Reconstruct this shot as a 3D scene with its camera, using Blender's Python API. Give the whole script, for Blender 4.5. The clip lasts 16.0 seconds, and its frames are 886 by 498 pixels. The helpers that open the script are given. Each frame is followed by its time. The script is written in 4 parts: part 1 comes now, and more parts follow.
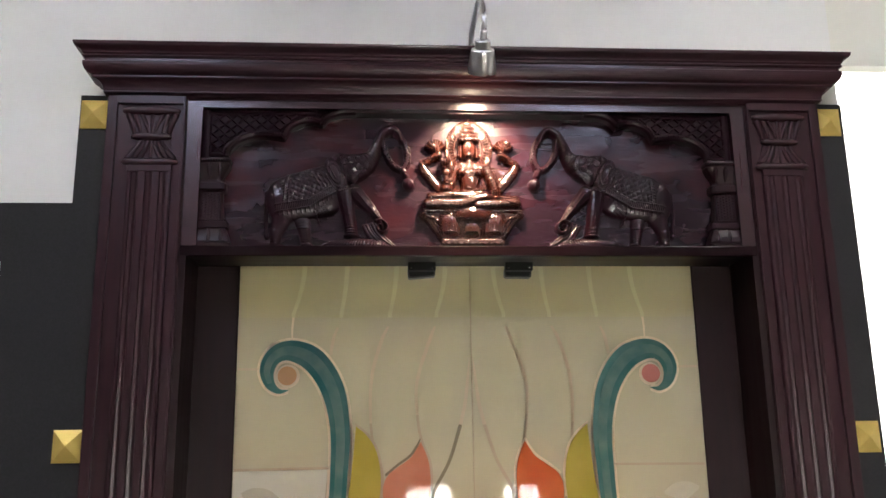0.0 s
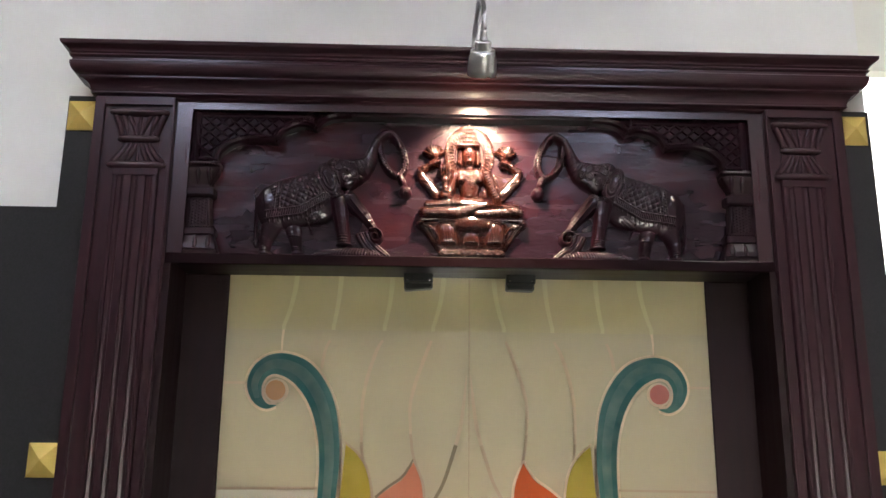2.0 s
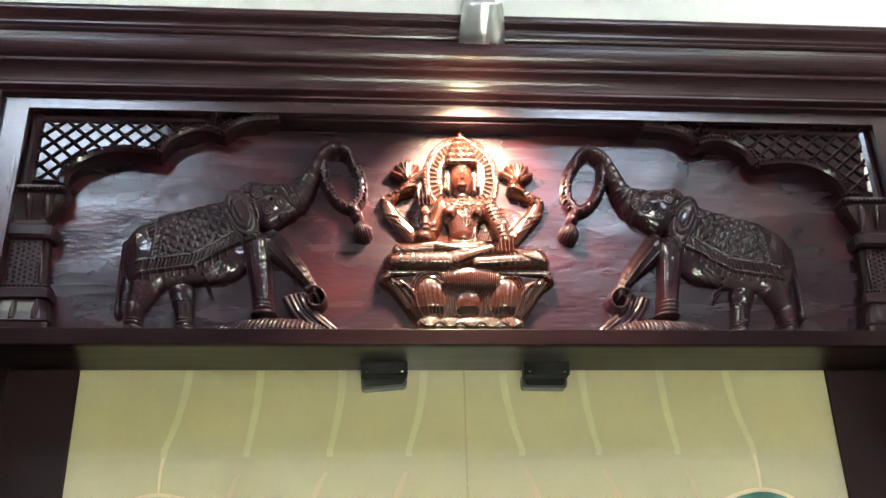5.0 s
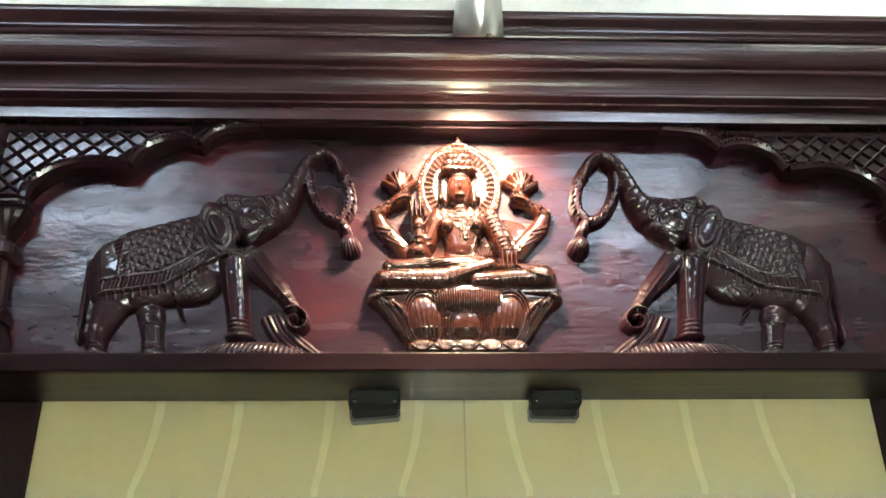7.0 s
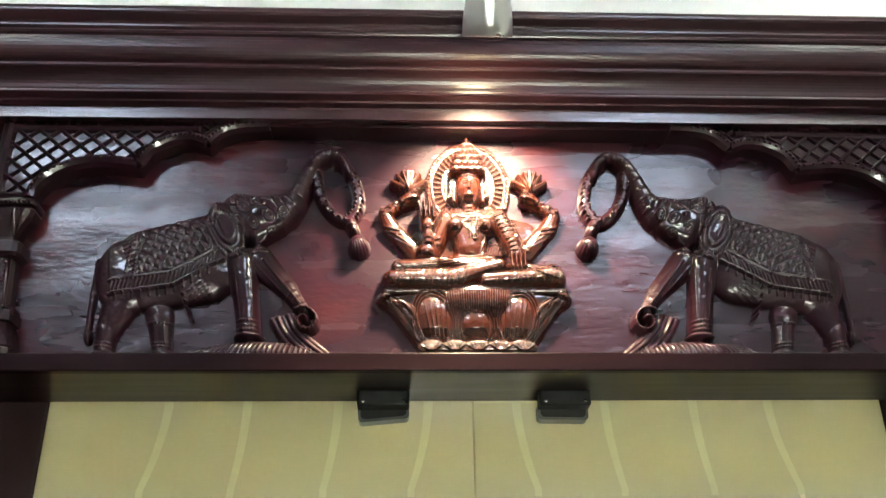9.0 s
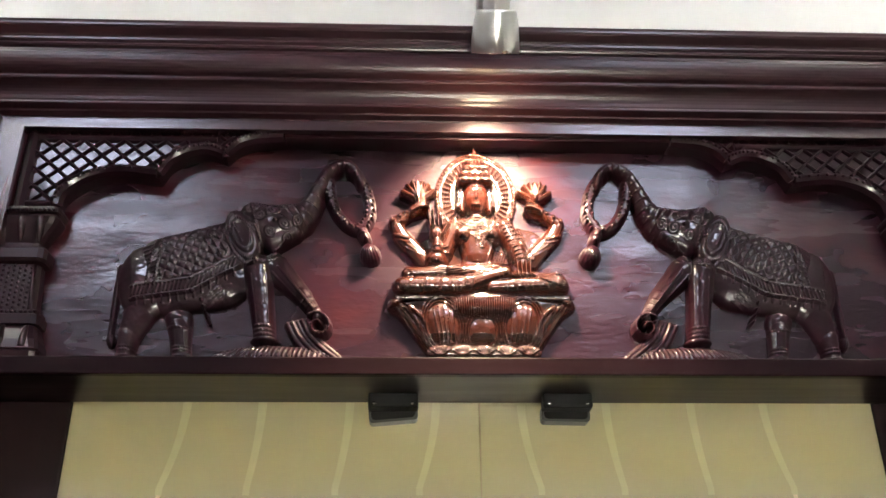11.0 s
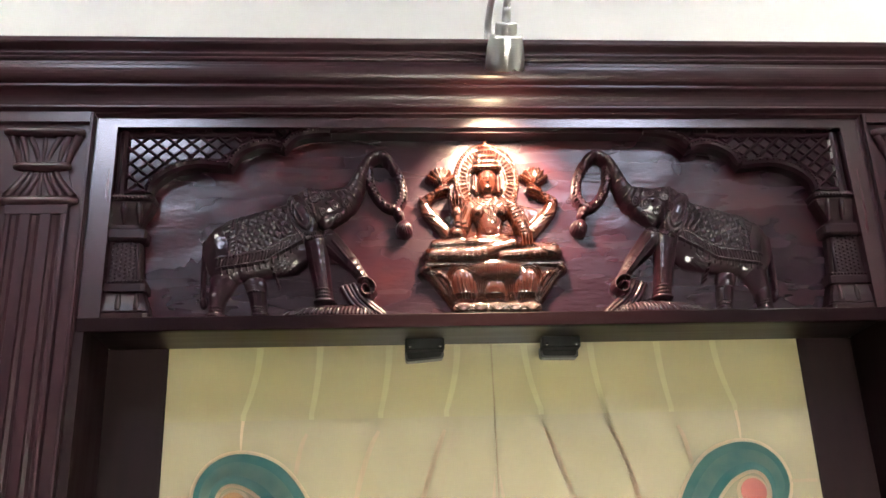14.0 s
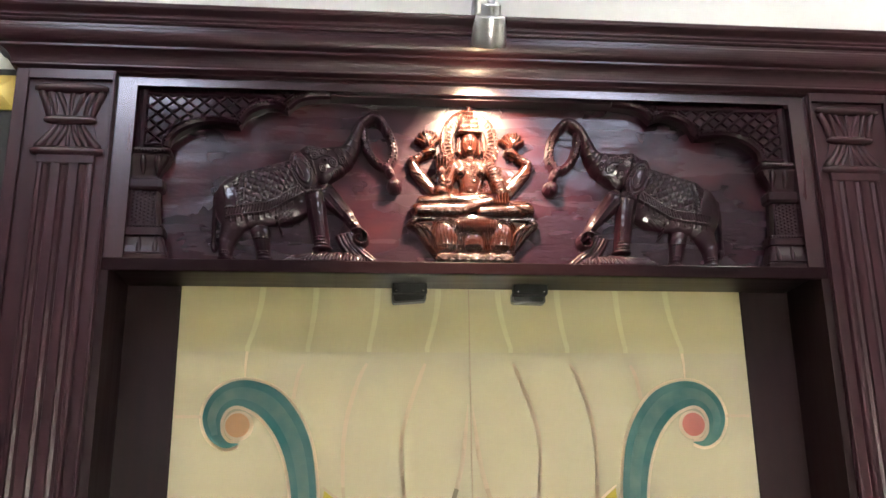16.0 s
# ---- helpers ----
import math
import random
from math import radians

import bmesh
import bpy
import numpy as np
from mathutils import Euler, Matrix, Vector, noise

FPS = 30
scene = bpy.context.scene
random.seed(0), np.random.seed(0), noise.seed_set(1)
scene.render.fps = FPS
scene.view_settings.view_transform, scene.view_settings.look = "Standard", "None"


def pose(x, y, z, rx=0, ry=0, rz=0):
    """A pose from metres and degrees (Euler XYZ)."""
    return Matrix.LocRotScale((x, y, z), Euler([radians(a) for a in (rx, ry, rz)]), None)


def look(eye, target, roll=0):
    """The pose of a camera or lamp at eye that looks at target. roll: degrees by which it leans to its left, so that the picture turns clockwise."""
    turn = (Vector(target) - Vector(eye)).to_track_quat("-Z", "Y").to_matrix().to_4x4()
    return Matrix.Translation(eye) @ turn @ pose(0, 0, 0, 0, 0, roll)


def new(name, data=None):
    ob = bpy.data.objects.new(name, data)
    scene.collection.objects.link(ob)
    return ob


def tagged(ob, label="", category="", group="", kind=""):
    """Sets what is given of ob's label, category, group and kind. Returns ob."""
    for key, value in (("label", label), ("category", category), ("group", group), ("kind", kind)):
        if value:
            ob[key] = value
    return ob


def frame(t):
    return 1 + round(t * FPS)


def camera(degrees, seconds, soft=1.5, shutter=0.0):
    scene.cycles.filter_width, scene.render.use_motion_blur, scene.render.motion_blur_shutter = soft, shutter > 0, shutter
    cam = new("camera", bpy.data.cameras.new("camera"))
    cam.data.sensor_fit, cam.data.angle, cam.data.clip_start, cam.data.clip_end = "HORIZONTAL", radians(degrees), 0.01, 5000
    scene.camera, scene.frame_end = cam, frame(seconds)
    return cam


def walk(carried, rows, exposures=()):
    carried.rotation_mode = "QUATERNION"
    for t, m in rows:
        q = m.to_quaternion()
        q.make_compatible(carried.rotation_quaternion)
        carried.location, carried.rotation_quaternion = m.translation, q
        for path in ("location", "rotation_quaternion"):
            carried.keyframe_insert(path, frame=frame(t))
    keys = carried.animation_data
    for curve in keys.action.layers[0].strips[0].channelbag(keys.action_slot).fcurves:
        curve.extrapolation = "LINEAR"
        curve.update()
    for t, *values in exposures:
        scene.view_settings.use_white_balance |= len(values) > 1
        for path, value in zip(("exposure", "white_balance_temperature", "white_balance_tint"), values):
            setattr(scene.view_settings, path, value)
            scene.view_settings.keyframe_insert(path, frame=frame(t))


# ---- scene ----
cam = camera(50.8, 16.0)
METRES, EYE, TILT, LEAN, TURN = 1.95, 1.5, 0.0, 0.0, -3.7
PATH = [
    (0, (-0.23, -2.174, 1.54), (-0.095, -0.24, 2.031), -0.9),
    (0.5, (-0.239, -2.171, 1.541), (-0.107, -0.239, 2.042), -0.8),
    (1, (-0.182, -2.114, 1.542), (-0.073, -0.183, 2.052), -0.1),
    (1.5, (-0.137, -2.081, 1.561), (-0.067, -0.146, 2.064), 1.0),
    (2, (-0.129, -2.072, 1.575), (-0.073, -0.138, 2.082), 0.5),
    (2.5, (-0.152, -2.062, 1.579), (-0.08, -0.131, 2.097), 0.3),
    (3, (-0.151, -1.992, 1.584), (-0.07, -0.067, 2.12), 0.2),
    (5.5, (-0.138, -1.119, 1.677), (0.02, 0.676, 2.543), -1.6),
    (6, (-0.089, -1.091, 1.682), (0.01, 0.702, 2.563), -1.2),
    (6.5, (-0.095, -1.103, 1.686), (0.001, 0.686, 2.575), -0.7),
    (7, (-0.085, -1.102, 1.689), (-0.001, 0.683, 2.586), -1.0),
    (7.5, (-0.089, -1.093, 1.696), (-0.005, 0.695, 2.588), -0.9),
    (8, (-0.092, -1.094, 1.691), (-0.012, 0.691, 2.59), -1.0),
    (10.5, (-0.102, -1.127, 1.685), (-0.011, 0.654, 2.59), -0.9),
    (11, (-0.107, -1.152, 1.683), (-0.029, 0.638, 2.573), -0.6),
    (11.5, (-0.149, -1.186, 1.67), (-0.028, 0.612, 2.538), -1.6),
    (12, (-0.172, -1.207, 1.672), (-0.012, 0.602, 2.51), -2.2),
    (12.5, (-0.16, -1.27, 1.666), (-0.031, 0.557, 2.467), -1.2),
    (13, (-0.148, -1.389, 1.656), (-0.044, 0.468, 2.39), -1.3),
    (13.5, (-0.196, -1.442, 1.653), (-0.029, 0.404, 2.405), -1.7),
    (14, (-0.214, -1.504, 1.652), (-0.066, 0.364, 2.35), -2.1),
    (14.5, (-0.227, -1.562, 1.646), (-0.068, 0.316, 2.316), -2.0),
    (15, (-0.268, -1.615, 1.627), (-0.075, 0.279, 2.24), -2.0),
    (15.5, (-0.255, -1.648, 1.631), (-0.085, 0.253, 2.228), -1.1),
    (16, (-0.232, -1.708, 1.617), (-0.048, 0.201, 2.185), -0.7),
]
walk(cam, [(t, look(eye, target, roll)) for t, eye, target, roll in PATH], [(0, -0.43, 6500, 10), (3.2, -0.42, 6500, 10), (5.3, 0.55, 6450, -10), (8.4, 0.55, 6450, -10), (10.4, 0.24, 6700, 6), (11.6, 0.33, 6800, 6), (16.0, 0.33, 6800, 6)])

# ---- light ----
world = bpy.data.worlds.new("world")
scene.world = world
world.use_nodes = True
sky = world.node_tree.nodes.new("ShaderNodeTexSky")
sky.sky_type = "NISHITA"
sky.sun_disc = False
sky.sun_elevation = radians(40)
world.node_tree.links.new(sky.outputs[0], world.node_tree.nodes["Background"].inputs[0])
world.node_tree.nodes["Background"].inputs[1].default_value = 0.1

PANEL_GLOW = 30.0       # the ceiling lights near the doorway
FILL_GLOW = 46.0        # unseen fill lamps added over the doorway to brighten the wall
INNER_GLOW = 288.0      # the light of the room behind the glass
DAY_GLOW = 110.0        # daylight outside the windows
SPOT_WATTS = 76.0       # the picture lamp
SIDE_GLOW = 4.0        # daylight beyond the side opening


# ---- materials ----
def material(name):
    m = bpy.data.materials.new(name)
    m.use_nodes = True
    return m, m.node_tree.nodes, m.node_tree.links, m.node_tree.nodes["Principled BSDF"]


def noisy(name, dark, light, scale, stretch=(1, 1, 1), rough=(0.3, 0.5), metal=0.0, coat=0.0, coat_rough=0.1, bump=0.0, bump_scale=200.0, detail=6.0, spec=0.5, big=1.5, through_light=0.0):
    """Two scales of colour noise, roughness that varies with them, and a fine bump."""
    m, n, l, b = material(name)
    co = n.new("ShaderNodeTexCoord")
    mp = n.new("ShaderNodeMapping")
    mp.inputs["Scale"].default_value = stretch
    l.new(co.outputs["Object"], mp.inputs[0])
    a = n.new("ShaderNodeTexNoise")
    a.inputs["Scale"].default_value, a.inputs["Detail"].default_value = scale, detail
    l.new(mp.outputs[0], a.inputs["Vector"])
    c = n.new("ShaderNodeTexNoise")
    c.inputs["Scale"].default_value, c.inputs["Detail"].default_value = big, 3.0
    l.new(co.outputs["Object"], c.inputs["Vector"])
    add = n.new("ShaderNodeMix")
    add.inputs[0].default_value = 0.4
    l.new(a.outputs[0], add.inputs[2]), l.new(c.outputs[0], add.inputs[3])
    ramp = n.new("ShaderNodeValToRGB")
    ramp.color_ramp.elements[0].position, ramp.color_ramp.elements[1].position = 0.33, 0.67
    ramp.color_ramp.elements[0].color, ramp.color_ramp.elements[1].color = (*dark, 1), (*light, 1)
    l.new(add.outputs[0], ramp.inputs[0]), l.new(ramp.outputs[0], b.inputs["Base Color"])
    rr = n.new("ShaderNodeMapRange")
    rr.inputs[1].default_value, rr.inputs[2].default_value = 0.3, 0.7
    rr.inputs[3].default_value, rr.inputs[4].default_value = rough
    l.new(add.outputs[0], rr.inputs[0]), l.new(rr.outputs[0], b.inputs["Roughness"])
    b.inputs["Metallic"].default_value = metal
    b.inputs["Coat Weight"].default_value, b.inputs["Coat Roughness"].default_value = coat, coat_rough
    b.inputs["Specular IOR Level"].default_value = spec
    if through_light:
        tr = n.new("ShaderNodeBsdfTranslucent")
        mix = n.new("ShaderNodeMixShader")
        mix.inputs[0].default_value = through_light
        l.new(ramp.outputs[0], tr.inputs[0]), l.new(b.outputs[0], mix.inputs[1]), l.new(tr.outputs[0], mix.inputs[2])
        l.new(mix.outputs[0], n["Material Output"].inputs[0])
    if bump:
        f = n.new("ShaderNodeTexNoise")
        f.inputs["Scale"].default_value, f.inputs["Detail"].default_value = bump_scale, 3.0
        l.new(mp.outputs[0], f.inputs["Vector"])
        bp = n.new("ShaderNodeBump")
        bp.inputs["Strength"].default_value, bp.inputs["Distance"].default_value = bump, 0.002
        l.new(f.outputs[0], bp.inputs["Height"])
        l.new(bp.outputs[0], b.inputs["Normal"])
        l.new(bp.outputs[0], b.inputs["Coat Normal"])
    return m


def plain(name, colour, rough=0.4, metal=0.0, coat=0.0, through_light=0.0):
    d = tuple(c * 0.88 for c in colour)
    return noisy(name, d, colour, 30.0, rough=(rough * 0.85, rough * 1.15), metal=metal, coat=coat, bump=0.05, bump_scale=120.0, through_light=through_light)


def glowing(name, colour, strength):
    m, n, l, b = material(name)
    b.inputs["Base Color"].default_value = (*colour, 1)
    b.inputs["Emission Color"].default_value, b.inputs["Emission Strength"].default_value = (*colour, 1), strength
    return m


WOOD_DARK, WOOD_LIGHT = (0.0170, 0.0045, 0.0076), (0.036, 0.0080, 0.0120)
wood = noisy("mahogany upright", WOOD_DARK, WOOD_LIGHT, 9.0, (6, 6, 0.5), (0.35, 0.5), coat=0.34, coat_rough=0.27, bump=0.06, bump_scale=40.0, spec=0.2)
wood_flat = noisy("mahogany lengthwise", WOOD_DARK, WOOD_LIGHT, 9.0, (0.5, 6, 6), (0.35, 0.5), coat=0.34, coat_rough=0.22, bump=0.025, bump_scale=40.0, spec=0.2)
# Rail colour is darkened to stand for the weak lamp light there.
wood_ledge_shaded = noisy("darkened mahogany", (0.0060, 0.0022, 0.0031), (0.0120, 0.0033, 0.0046), 9.0, (0.5, 6, 6), (0.4, 0.55), coat=0.14, coat_rough=0.12, bump=0.10, bump_scale=40.0, spec=0.05)
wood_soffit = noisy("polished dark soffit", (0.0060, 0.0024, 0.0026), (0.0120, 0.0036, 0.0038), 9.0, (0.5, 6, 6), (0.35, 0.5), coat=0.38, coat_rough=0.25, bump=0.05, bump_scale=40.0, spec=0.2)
# Jamb colour is darkened to hold the shade of the recess.
wood_jamb_shaded = noisy("shaded mahogany jamb", (0.0085, 0.0025, 0.0033), (0.016, 0.0042, 0.0052), 9.0, (6, 6, 0.5), (0.45, 0.6), coat=0.2, coat_rough=0.25, bump=0.10, bump_scale=40.0, spec=0.15)
wood_face = noisy("brushed mahogany lacquer", WOOD_DARK, WOOD_LIGHT, 9.0, (0.5, 6, 6), (0.35, 0.5), coat=0.95, coat_rough=0.24, bump=0.16, bump_scale=22.0, spec=0.1)
wood_face_up = noisy("brushed upright lacquer", WOOD_DARK, WOOD_LIGHT, 9.0, (6, 6, 0.5), (0.35, 0.5), coat=0.95, coat_rough=0.24, bump=0.16, bump_scale=22.0, spec=0.1)
for face in (wood_face, wood_face_up):
    face.node_tree.nodes["Principled BSDF"].inputs["Coat IOR"].default_value = 1.75


def lacquered_panel():
    """Dark purple-brown lacquer over red stain that shows in worn blotches, with long brush marks."""
    m, n, l, b = material("worn lacquered panel")
    co = n.new("ShaderNodeTexCoord")

    def cloud(stretch, scale, detail=4.0):
        mp = n.new("ShaderNodeMapping")
        mp.inputs["Scale"].default_value = stretch
        t = n.new("ShaderNodeTexNoise")
        t.inputs["Scale"].default_value, t.inputs["Detail"].default_value = scale, detail
        l.new(co.outputs["Object"], mp.inputs[0]), l.new(mp.outputs[0], t.inputs["Vector"])
        return t
    worn = n.new("ShaderNodeValToRGB")
    worn.color_ramp.elements[0].position, worn.color_ramp.elements[1].position = 0.48, 0.74
    worn.color_ramp.elements[0].color, worn.color_ramp.elements[1].color = (0.0130, 0.0022, 0.0068, 1), (0.040, 0.0040, 0.0058, 1)
    l.new(cloud((1.0, 1.0, 1.7), 6.5, 5.0).outputs[0], worn.inputs[0]), l.new(worn.outputs[0], b.inputs["Base Color"])
    b.inputs["Roughness"].default_value, b.inputs["Specular IOR Level"].default_value = 0.5, 0.05
    b.inputs["Coat Weight"].default_value = 0.85
    gloss = n.new("ShaderNodeMapRange")
    gloss.inputs[1].default_value, gloss.inputs[2].default_value, gloss.inputs[3].default_value, gloss.inputs[4].default_value = 0.35, 0.65, 0.20, 0.30
    l.new(cloud((1, 3, 6), 5.0).outputs[0], gloss.inputs[0]), l.new(gloss.outputs[0], b.inputs["Coat Roughness"])
    last = None
    for stretch, scale, strength, reach in (((2.4, 4.0, 7.0), 8.0, 0.13, 0.004), ((2.4, 6.0, 6.0), 24.0, 0.26, 0.002)):
        bp = n.new("ShaderNodeBump")
        bp.inputs["Strength"].default_value, bp.inputs["Distance"].default_value = strength, reach
        l.new(cloud(stretch, scale).outputs[0], bp.inputs["Height"])
        if last:
            l.new(last.outputs[0], bp.inputs["Normal"])
        last = bp
    l.new(last.outputs[0], b.inputs["Normal"]), l.new(last.outputs[0], b.inputs["Coat Normal"])
    return m


wood_panel = lacquered_panel()
wood_carved = noisy("carved mahogany", (0.0090, 0.0025, 0.0052), (0.020, 0.0042, 0.0076), 14.0, (1, 1, 1), (0.35, 0.5), coat=0.60, coat_rough=0.11, bump=0.10, bump_scale=60.0, spec=0.06)
wood_column = noisy("worn carved mahogany", (0.0095, 0.0034, 0.0054), (0.021, 0.0056, 0.0080), 14.0, (1, 1, 1), (0.4, 0.55), coat=0.4, coat_rough=0.32, bump=0.25, bump_scale=40.0, spec=0.06)
wood_figure = noisy("carved red mahogany", (0.012, 0.0027, 0.0016), (0.034, 0.0068, 0.0034), 14.0, (1, 1, 1), (0.35, 0.5), coat=1.0, coat_rough=0.12, bump=0.05, bump_scale=80.0, spec=0.05)
wood_figure.node_tree.nodes["Principled BSDF"].inputs["Coat IOR"].default_value = 1.65
paint = noisy("white wall paint", (0.71, 0.705, 0.665), (0.77, 0.765, 0.725), 3.0, rough=(0.55, 0.7), bump=0.08, bump_scale=90.0)
paint_cream = noisy("cream wall paint", (0.70, 0.69, 0.6), (0.76, 0.75, 0.66), 3.0, rough=(0.55, 0.7), bump=0.08, bump_scale=90.0)
ceiling_paint = noisy("ceiling paint", (0.76, 0.76, 0.75), (0.82, 0.82, 0.81), 2.0, rough=(0.6, 0.75), bump=0.05)
paint_room = noisy("beige wall paint", (0.50, 0.48, 0.44), (0.58, 0.56, 0.52), 3.0, rough=(0.55, 0.7), bump=0.08, bump_scale=90.0)
granite = noisy("black cladding", (0.017, 0.0165, 0.017), (0.028, 0.027, 0.028), 220.0, rough=(0.6, 0.75), bump=0.04, bump_scale=400.0, spec=0.2)
tile = noisy("floor tile", (0.09, 0.075, 0.06), (0.14, 0.115, 0.09), 6.0, rough=(0.15, 0.3))
gold = noisy("gold lacquer", (0.60, 0.43, 0.10), (0.74, 0.54, 0.15), 20.0, rough=(0.3, 0.42), metal=0.4, bump=0.05)
steel = noisy("brushed steel", (0.76, 0.76, 0.75), (0.84, 0.84, 0.83), 8.0, (1, 1, 1), (0.24, 0.32), metal=1.0)
black_plastic = noisy("black plastic", (0.006, 0.006, 0.006), (0.011, 0.011, 0.011), 30.0, rough=(0.4, 0.55), bump=0.05, spec=0.15)
catch_grey = plain("smoky grey plastic", (0.05, 0.05, 0.048), 0.3)
chrome = plain("screw steel", (0.55, 0.55, 0.55), 0.25, metal=1.0)
frost = noisy("frosted cream glass", (0.57, 0.52, 0.385), (0.62, 0.57, 0.43), 1.4, rough=(0.006, 0.010), big=0.9, spec=0.9, through_light=0.55)
frost_top = noisy("olive frosted glass", (0.59, 0.54, 0.37), (0.645, 0.59, 0.41), 1.4, rough=(0.006, 0.010), big=0.9, spec=0.9, through_light=0.55)
line_pale = plain("pale etched glass", (0.73, 0.70, 0.49), 0.1, through_light=0.58)
line_tan = plain("tan etched glass", (0.69, 0.57, 0.44), 0.2, through_light=0.75)
line_dark = plain("dark leaded line", (0.27, 0.225, 0.155), 0.3, through_light=0.65)
glass_bright = noisy("bright frosted glass", (0.76, 0.74, 0.64), (0.84, 0.82, 0.72), 1.4, rough=(0.02, 0.03), big=0.9, spec=0.9, through_light=0.6)
line_grey = plain("grey etched glass", (0.58, 0.47, 0.36), 0.2, through_light=0.75)
leaf_pale = plain("pale leaf glass", (0.70, 0.66, 0.53), 0.06, through_light=0.55)
halo_tan = plain("peach etched glass", (0.92, 0.79, 0.64), 0.2, through_light=0.8)
teal = noisy("teal glass paint", (0.045, 0.215, 0.21), (0.20, 0.35, 0.30), 16.0, through_light=0.6, rough=(0.007, 0.012), big=9.0)
teal_pale = noisy("pale teal glass paint", (0.11, 0.28, 0.26), (0.31, 0.43, 0.36), 22.0, through_light=0.7, rough=(0.02, 0.03), big=9.0)
orange = noisy("orange glass paint", (0.72, 0.42, 0.22), (0.82, 0.52, 0.30), 10.0, through_light=0.6, rough=(0.007, 0.012))
pink = noisy("pink glass paint", (0.75, 0.26, 0.22), (0.85, 0.38, 0.32), 10.0, through_light=0.6, rough=(0.007, 0.012))
lime = noisy("yellow green glass paint", (0.50, 0.42, 0.06), (0.62, 0.51, 0.12), 10.0, through_light=0.6, rough=(0.007, 0.012))
red = noisy("orange red glass paint", (0.68, 0.13, 0.04), (0.76, 0.23, 0.08), 10.0, through_light=0.6, rough=(0.007, 0.012))
red_dull = noisy("salmon glass paint", (0.62, 0.22, 0.12), (0.72, 0.34, 0.22), 10.0, through_light=0.6, rough=(0.007, 0.012))
bulb_glow = glowing("warm bulb", (1.0, 0.78, 0.52), 120.0)
panel_glow = glowing("cool white diffuser", (0.69, 0.73, 1.0), PANEL_GLOW)
fill_glow = glowing("added fill diffuser", (1.0, 0.99, 0.96), FILL_GLOW)
inner_glow = glowing("inner room diffuser", (1.0, 0.97, 0.86), INNER_GLOW)
day_glow = glowing("daylight", (1.0, 0.97, 0.90), DAY_GLOW)
side_glow = glowing("side daylight", (1.0, 0.99, 0.97), SIDE_GLOW)


# ---- mesh helpers ----
def mesh_of(bm, name, mat, smooth=False):
    me = bpy.data.meshes.new(name)
    bmesh.ops.recalc_face_normals(bm, faces=bm.faces)
    bm.to_mesh(me)
    bm.free()
    me.materials.append(mat)
    if smooth:
        me.shade_smooth()
    return me


def part(name, bm, mat, parent, label="", smooth=False):
    ob = new(name, mesh_of(bm, name, mat, smooth))
    ob.parent = parent
    return tagged(ob, label) if label else ob


def thing(name, label, category, group="", kind="", at=(0, 0, 0)):
    ob = new(name)
    ob.empty_display_size = 0.05
    ob.location = at
    return tagged(ob, label, category, group, kind)


def whole(name, bm, mat, label, category, group="", kind="", smooth=False):
    return tagged(new(name, mesh_of(bm, name, mat, smooth)), label, category, group, kind)


def box(bm, x0, x1, y0, y1, z0, z1, bevel=0.0):
    made = bmesh.ops.create_cube(bm, size=1.0)["verts"]
    for v in made:
        v.co = Vector((x0 + (v.co.x + 0.5) * (x1 - x0), y0 + (v.co.y + 0.5) * (y1 - y0), z0 + (v.co.z + 0.5) * (z1 - z0)))
    if bevel:
        edges = {e for v in made for e in v.link_edges}
        bmesh.ops.bevel(bm, geom=list(edges), offset=bevel, segments=2, profile=0.5, affect="EDGES")
    return bm


def boxed(*args, bevel=0.0):
    return box(bmesh.new(), *args, bevel=bevel)


def slab(outline, y_front, y_back):
    """A plate in the x-z plane with that outline."""
    bm = bmesh.new()
    front = bm.faces.new([bm.verts.new((x, y_front, z)) for x, z in outline])
    made = bmesh.ops.extrude_face_region(bm, geom=[front])["geom"]
    for v in made:
        if isinstance(v, bmesh.types.BMVert):
            v.co.y = y_back
    return bm


def curve_through(points, steps=10):
    """A smooth line through the points (tuples of any length)."""
    p = [np.array(q, float) for q in points]
    p = [2 * p[0] - p[1], *p, 2 * p[-1] - p[-2]]
    out = []
    for i in range(1, len(p) - 2):
        for k in range(steps):
            s = k / steps
            out.append(0.5 * (2 * p[i] + (p[i + 1] - p[i - 1]) * s + (2 * p[i - 1] - 5 * p[i] + 4 * p[i + 1] - p[i + 2]) * s * s + (3 * p[i] - p[i - 1] - 3 * p[i + 1] + p[i + 2]) * s ** 3))
    out.append(p[-2])
    return out


def ribbon(centre, y_front, y_back, side=1, grow=0.0):
    """A flat band along (x, z, width); side -1 mirrors it."""
    pts = curve_through(centre)
    a, b = [], []
    for i, q in enumerate(pts):
        d = pts[min(i + 1, len(pts) - 1)][:2] - pts[max(i - 1, 0)][:2]
        d /= max(np.linalg.norm(d), 1e-9)
        w = q[2] / 2 + grow
        a.append((side * (q[0] - d[1] * w), q[1] + d[0] * w))
        b.append((side * (q[0] + d[1] * w), q[1] - d[0] * w))
    bm = bmesh.new()
    rows = [[bm.verts.new((x, y, z)) for (x, z), y in ((p, y_front), (q, y_front), (q, y_back), (p, y_back))] for p, q in zip(a, b)]
    for r, s in zip(rows, rows[1:]):
        for k in range(4):
            bm.faces.new((r[k], r[(k + 1) % 4], s[(k + 1) % 4], s[k]))
    bm.faces.new(rows[0]), bm.faces.new(rows[-1])
    return bm


